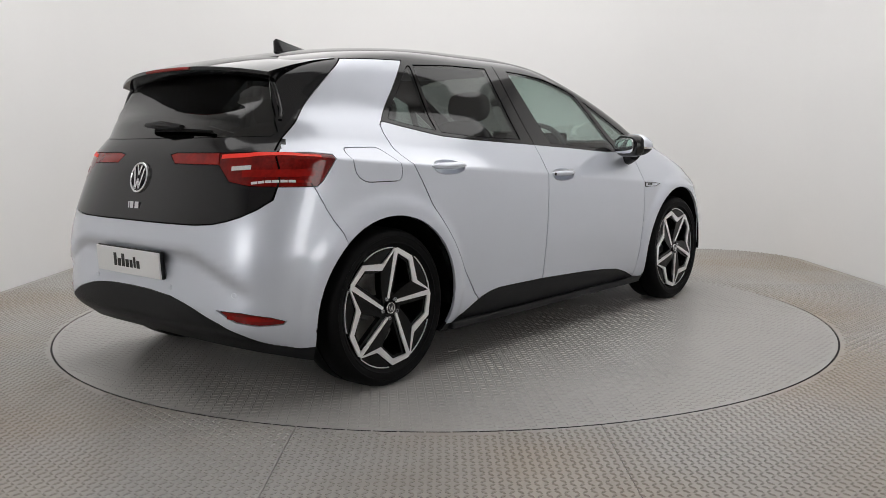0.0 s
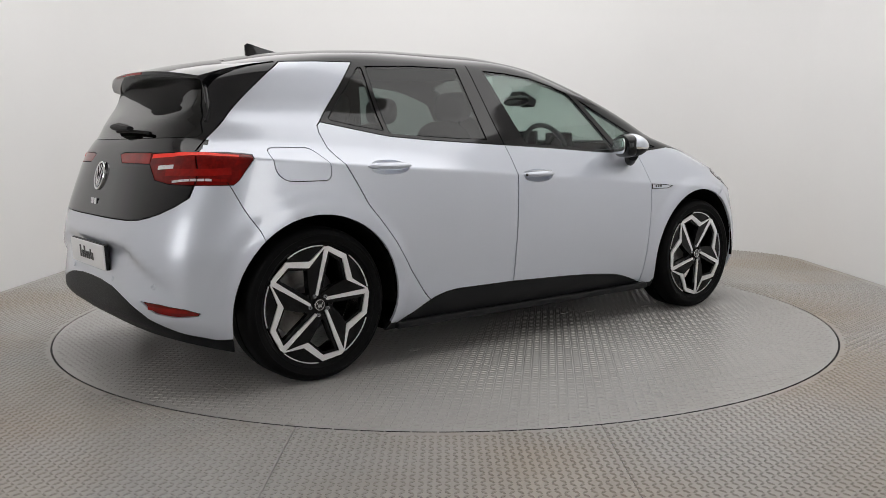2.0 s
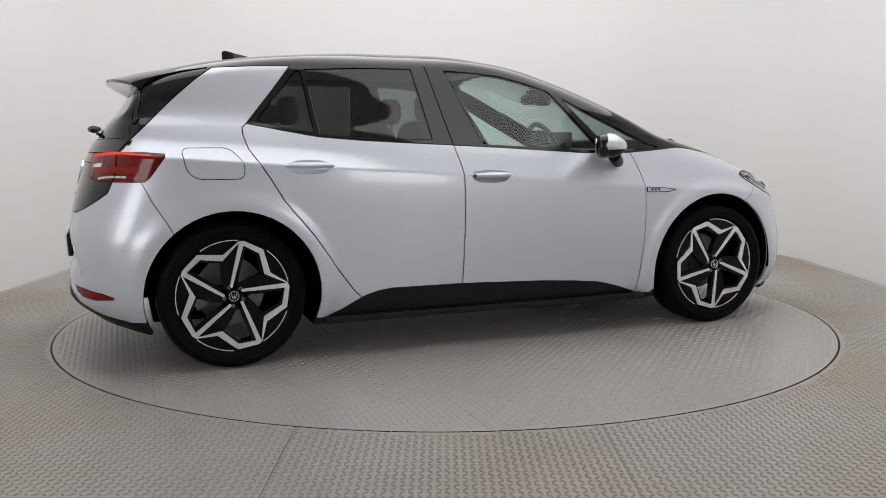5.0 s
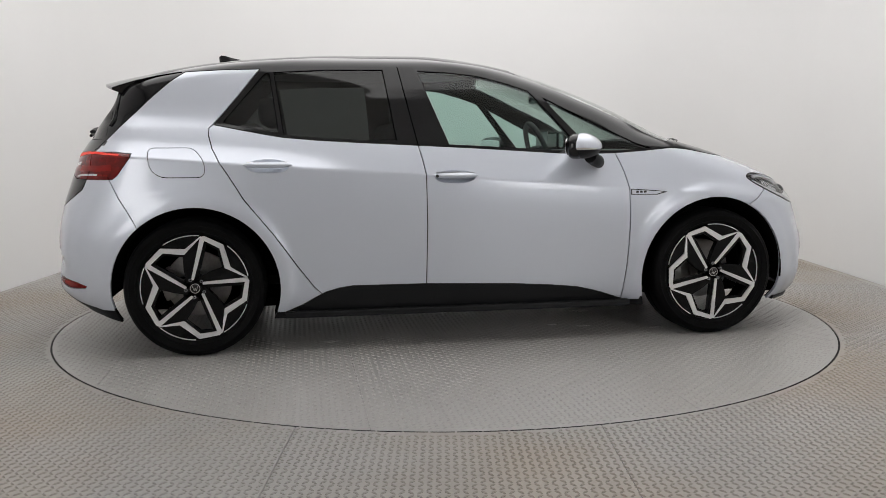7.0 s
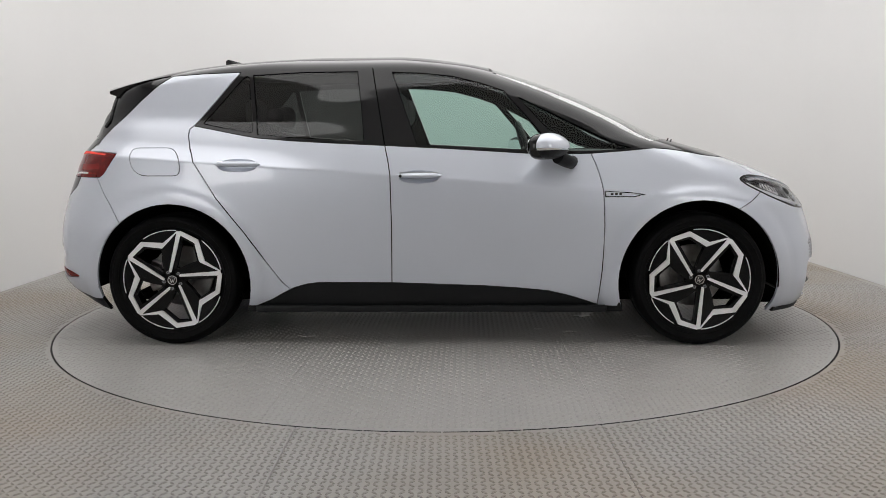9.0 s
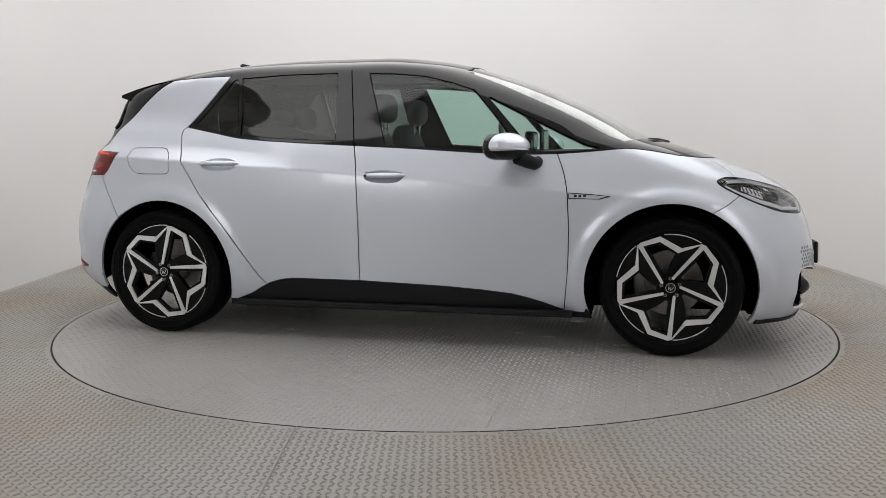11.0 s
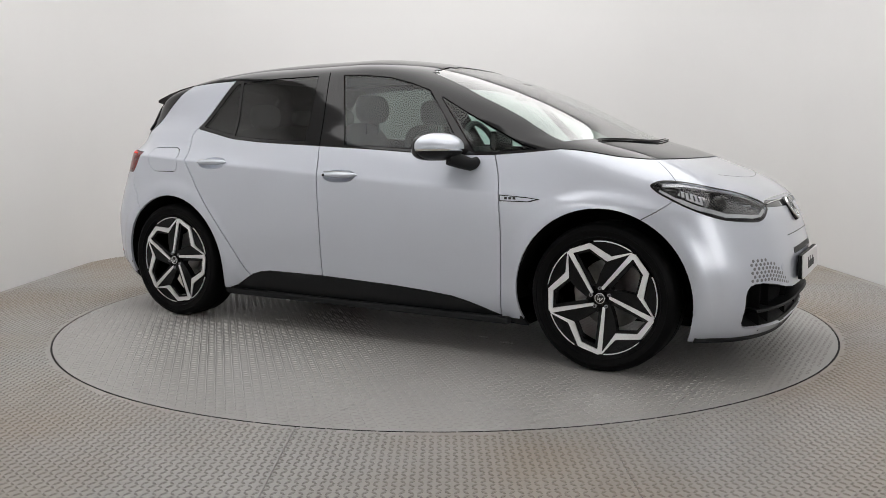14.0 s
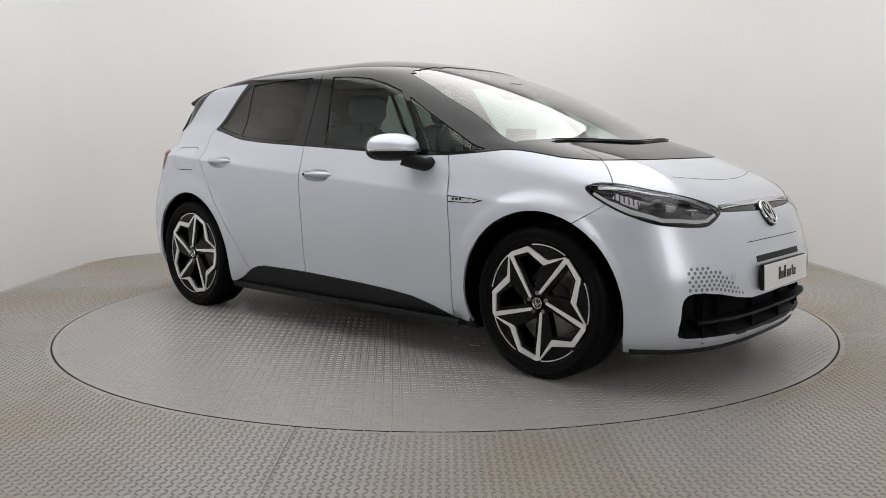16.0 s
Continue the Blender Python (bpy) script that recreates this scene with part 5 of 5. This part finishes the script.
                part("lock_button", bm, INK, m, "round black lock sensor", True)
        # --- wing badge
        badge = [(.884, .815), (1.02, .806), (1.092, .797), (1.035, .782), (.884, .784)]
        y = on_body(tree, (.98, -.9, .80))[0].y
        y2 = on_body(tree, (1.09, -.9, .80))[0].y
        skew = (y2 - y) / .11

        def slab(outline, y0, y1):
            bm = add_prism(bmesh.new(), outline, y0, y1)
            for v in bm.verts:
                v.co.y += y + skew * (v.co.x - .98)
            return flip(bm) if s < 0 else bm
        b = part("wing_badge", slab(badge, -.004, .010), GLOSS_BLACK, car, "arrow-shaped black and silver wing badge")
        part("badge_face", slab([(.888, .811), (1.02, .802), (1.07, .797), (1.03, .786), (.888, .788)], -.0055, .0), SILVER, b)
        bm = bmesh.new()
        for k in range(3):
            add_box(bm, (.014, .002, .011), Matrix.Translation((.918 + .022 * k, -.0062 + y + skew * (-.06 + .022 * k), .799)))
        if s < 0:
            flip(bm)
        part("badge_bar", bm, INK, b)
        # --- door mirror: local frame with its long axis on y, glass towards -x, swept back at the outer end
        place = Matrix.Translation((.600, -.972, 1.043)) @ Matrix.Rotation(radians(-30), 4, "Z")

        def put(name, bm, mat, parent, label):
            bmesh.ops.transform(bm, matrix=place, verts=bm.verts)
            return part(name, flip(bm) if s < 0 else bm, mat, parent, label, True)
        def front_half(bm, back=-.030):
            """Keep what lies forward of the housing and taper it towards the nose of the mirror."""
            bmesh.ops.bisect_plane(bm, geom=bm.verts[:] + bm.edges[:] + bm.faces[:], plane_co=(back, 0, 0), plane_no=(1, 0, 0), clear_inner=True)
            for v in bm.verts:
                k = max(0.0, (v.co.x + .01) / .10)
                v.co.z = (v.co.z + .012) * (1 - .38 * k ** 1.3) - .012
                v.co.y *= 1 - .16 * k ** 1.3
            return bm
        cap = put("door_mirror", front_half(superball((0, 0, 0), (.082, .132, .068), 2.3, 36, 18, (-.12, 1))), SILVER, car, "door mirror with silver cap and black base")
        put("mirror_base", front_half(superball((0, 0, 0), (.080, .129, .065), 2.3, 36, 10, (-1, -.30))), MATT_BLACK, cap, "black mirror underside")
        put("indicator", front_half(superball((0, 0, 0), (.0805, .1305, .0655), 2.3, 36, 4, (-.30, -.12))), CHROME, cap, "clear indicator strip")
        put("mirror_rim", superball((-.042, 0, -.002), (.042, .130, .066), 3.0, 32, 14), GLOSS_BLACK, cap, "black mirror frame")
        put("mirror_glass", superball((-.0830, 0, -.002), (.0045, .104, .046), 3.4, 28, 8), MIRROR, cap, "mirror glass")
        bm = add_tube(bmesh.new(), [(.635, -.945, .992), (.675, -.900, .972), (.712, -.865, .957), (.725, -.825, .965)], [.038, .036, .032, .03], 12, flat=.9)
        part("mirror_foot", flip(bm) if s < 0 else bm, MATT_BLACK, cap, "black mirror foot", True)
    # --- underside
    bm = bmesh.new()
    for x0, x1, w in ((-1.00, 1.00, .80), (-1.74, 1.80, .46), (1.78, 1.96, .55)):
        add_box(bm, (x1 - x0, 2 * w, .05), Matrix.Translation(((x0 + x1) / 2, 0, .196)), .01)
    part("underbody", bm, LINER, car, "black underbody tray")
    for s in (1, -1):
        bm = bmesh.new()
        add_box(bm, (1.86, .05, .035), Matrix.Translation((-.02, s * -.828, .192)), .008)
        part("sill_edge", bm, MATT_BLACK, car, "black lower sill edge")


# ---------------------------------------------------------------- cabin
def build_cabin(car):
    cabin = part("cabin_floor", box((2.7, 1.45, .05), Matrix.Translation((-.35, 0, .36)), .01), INNER, car, "dark cabin floor")
    for x, y in ((-.15, -.36), (-.15, .36)):
        seat = part("front_seat", superball((x + .20, y, .60), (.28, .25, .13), 3.4, 24, 10), SEAT, car, "dark grey fabric front seat", True)
        bm = superball((0, 0, .30), (.085, .245, .35), 3.0, 28, 16)
        bmesh.ops.transform(bm, matrix=Matrix.Translation((x - .02, y, .55)) @ Matrix.Rotation(radians(-13), 4, "Y"), verts=bm.verts)
        part("backrest", bm, SEAT, seat, smooth=True)
        bm = superball((x + .02 - .09, y, 1.262), (.055, .135, .083), 3.0, 24, 12)
        part("headrest", bm, SEAT, seat, smooth=True)
        bm = bmesh.new()
        for dy in (-.06, .06):
            add_tube(bm, [(x - .075, y + dy, 1.12), (x - .07, y + dy, 1.21)], .007, 8)
        part("headrest_post", bm, CHROME, seat, smooth=True)
    bench = part("rear_bench", superball((-.72, 0, .62), (.28, .66, .12), 4, 28, 10), SEAT, car, "dark grey rear bench", True)
    bm = superball((0, 0, .28), (.09, .66, .34), 4, 28, 14)
    bmesh.ops.transform(bm, matrix=Matrix.Translation((-.98, 0, .58)) @ Matrix.Rotation(radians(-16), 4, "Y"), verts=bm.verts)
    part("backrest", bm, SEAT, bench, smooth=True)
    for y in (-.40, 0, .40):
        part("headrest", superball((-1.02, y, 1.235), (.05, .12, .075 if y else .05), 3, 20, 10), SEAT, bench, smooth=True)
    dash = part("dashboard", superball((.92, 0, .86), (.34, .70, .165), 4.5, 32, 12), DASH, car, "dark grey dashboard", True)
    bm = bmesh.new()
    add_tube(bm, [(.52 - .055 * math.sin(a), -.36 + .18 * math.cos(a), 1.005 + .165 * math.sin(a)) for a in np.linspace(0, 2 * math.pi, 33)[:-1]], .015, 10, True)
    add_box(bm, (.05, .15, .09), Matrix.Translation((.525, -.36, 1.0)) @ Matrix.Rotation(radians(-18), 4, "Y"), .015)
    add_box(bm, (.02, .33, .03), Matrix.Translation((.523, -.36, 1.0)), .008)
    part("steering_wheel", bm, DASH, car, "black steering wheel", True)
    part("driver_display", box((.05, .20, .10), Matrix.Translation((.63, -.36, 1.075)), .012), GLOSS_BLACK, car, "small black driver display")
    part("centre_display", box((.025, .27, .16), Matrix.Translation((.66, 0, 1.06)), .01), GLOSS_BLACK, car, "black centre touchscreen")
    part("cabin_mirror", superball((.60, 0, 1.335), (.02, .115, .035), 3, 20, 8), GLOSS_BLACK, car, "black cabin mirror", True)
    part("camera_pod", box((.14, .12, .06), Matrix.Translation((.66, 0, 1.345)) @ Matrix.Rotation(radians(22), 4, "Y"), .012), INNER, car)
    bm = superball((-.50, 0, 1.475), (.72, .48, .022), 4, 28, 6)
    part("headliner", bm, HEADLINER, car, "pale grey headliner", True)
    for s in (1, -1):
        bm = superball((.15, s * -.78, .80), (.55, .03, .20), 5, 24, 8)
        part("door_card", bm, DASH, car, "dark door card", True)
        bm = superball((-.70, s * -.78, .82), (.40, .03, .20), 5, 24, 8)
        part("door_card", bm, DASH, car, "dark door card", True)

# ---------------------------------------------------------------- build
floor = build_room()
table = build_turntable()
car = new("car")
tagged(car, "silver five-door electric hatchback with a black roof standing on a turntable", "car")
MADE, HALF_FACES = build_body(car)
build_outer(car, MADE, HALF_FACES)
build_wheels(car)
build_cabin(car)
build_floor_plates(floor)


def motions():
    walk(car, [(t, Matrix.Rotation(radians(a), 4, "Z") @ Matrix.Translation((*OFF, 0))) for t, a in TURN])
    walk(table, [(t, Matrix.Rotation(radians(a), 4, "Z")) for t, a in TURN])


motions()
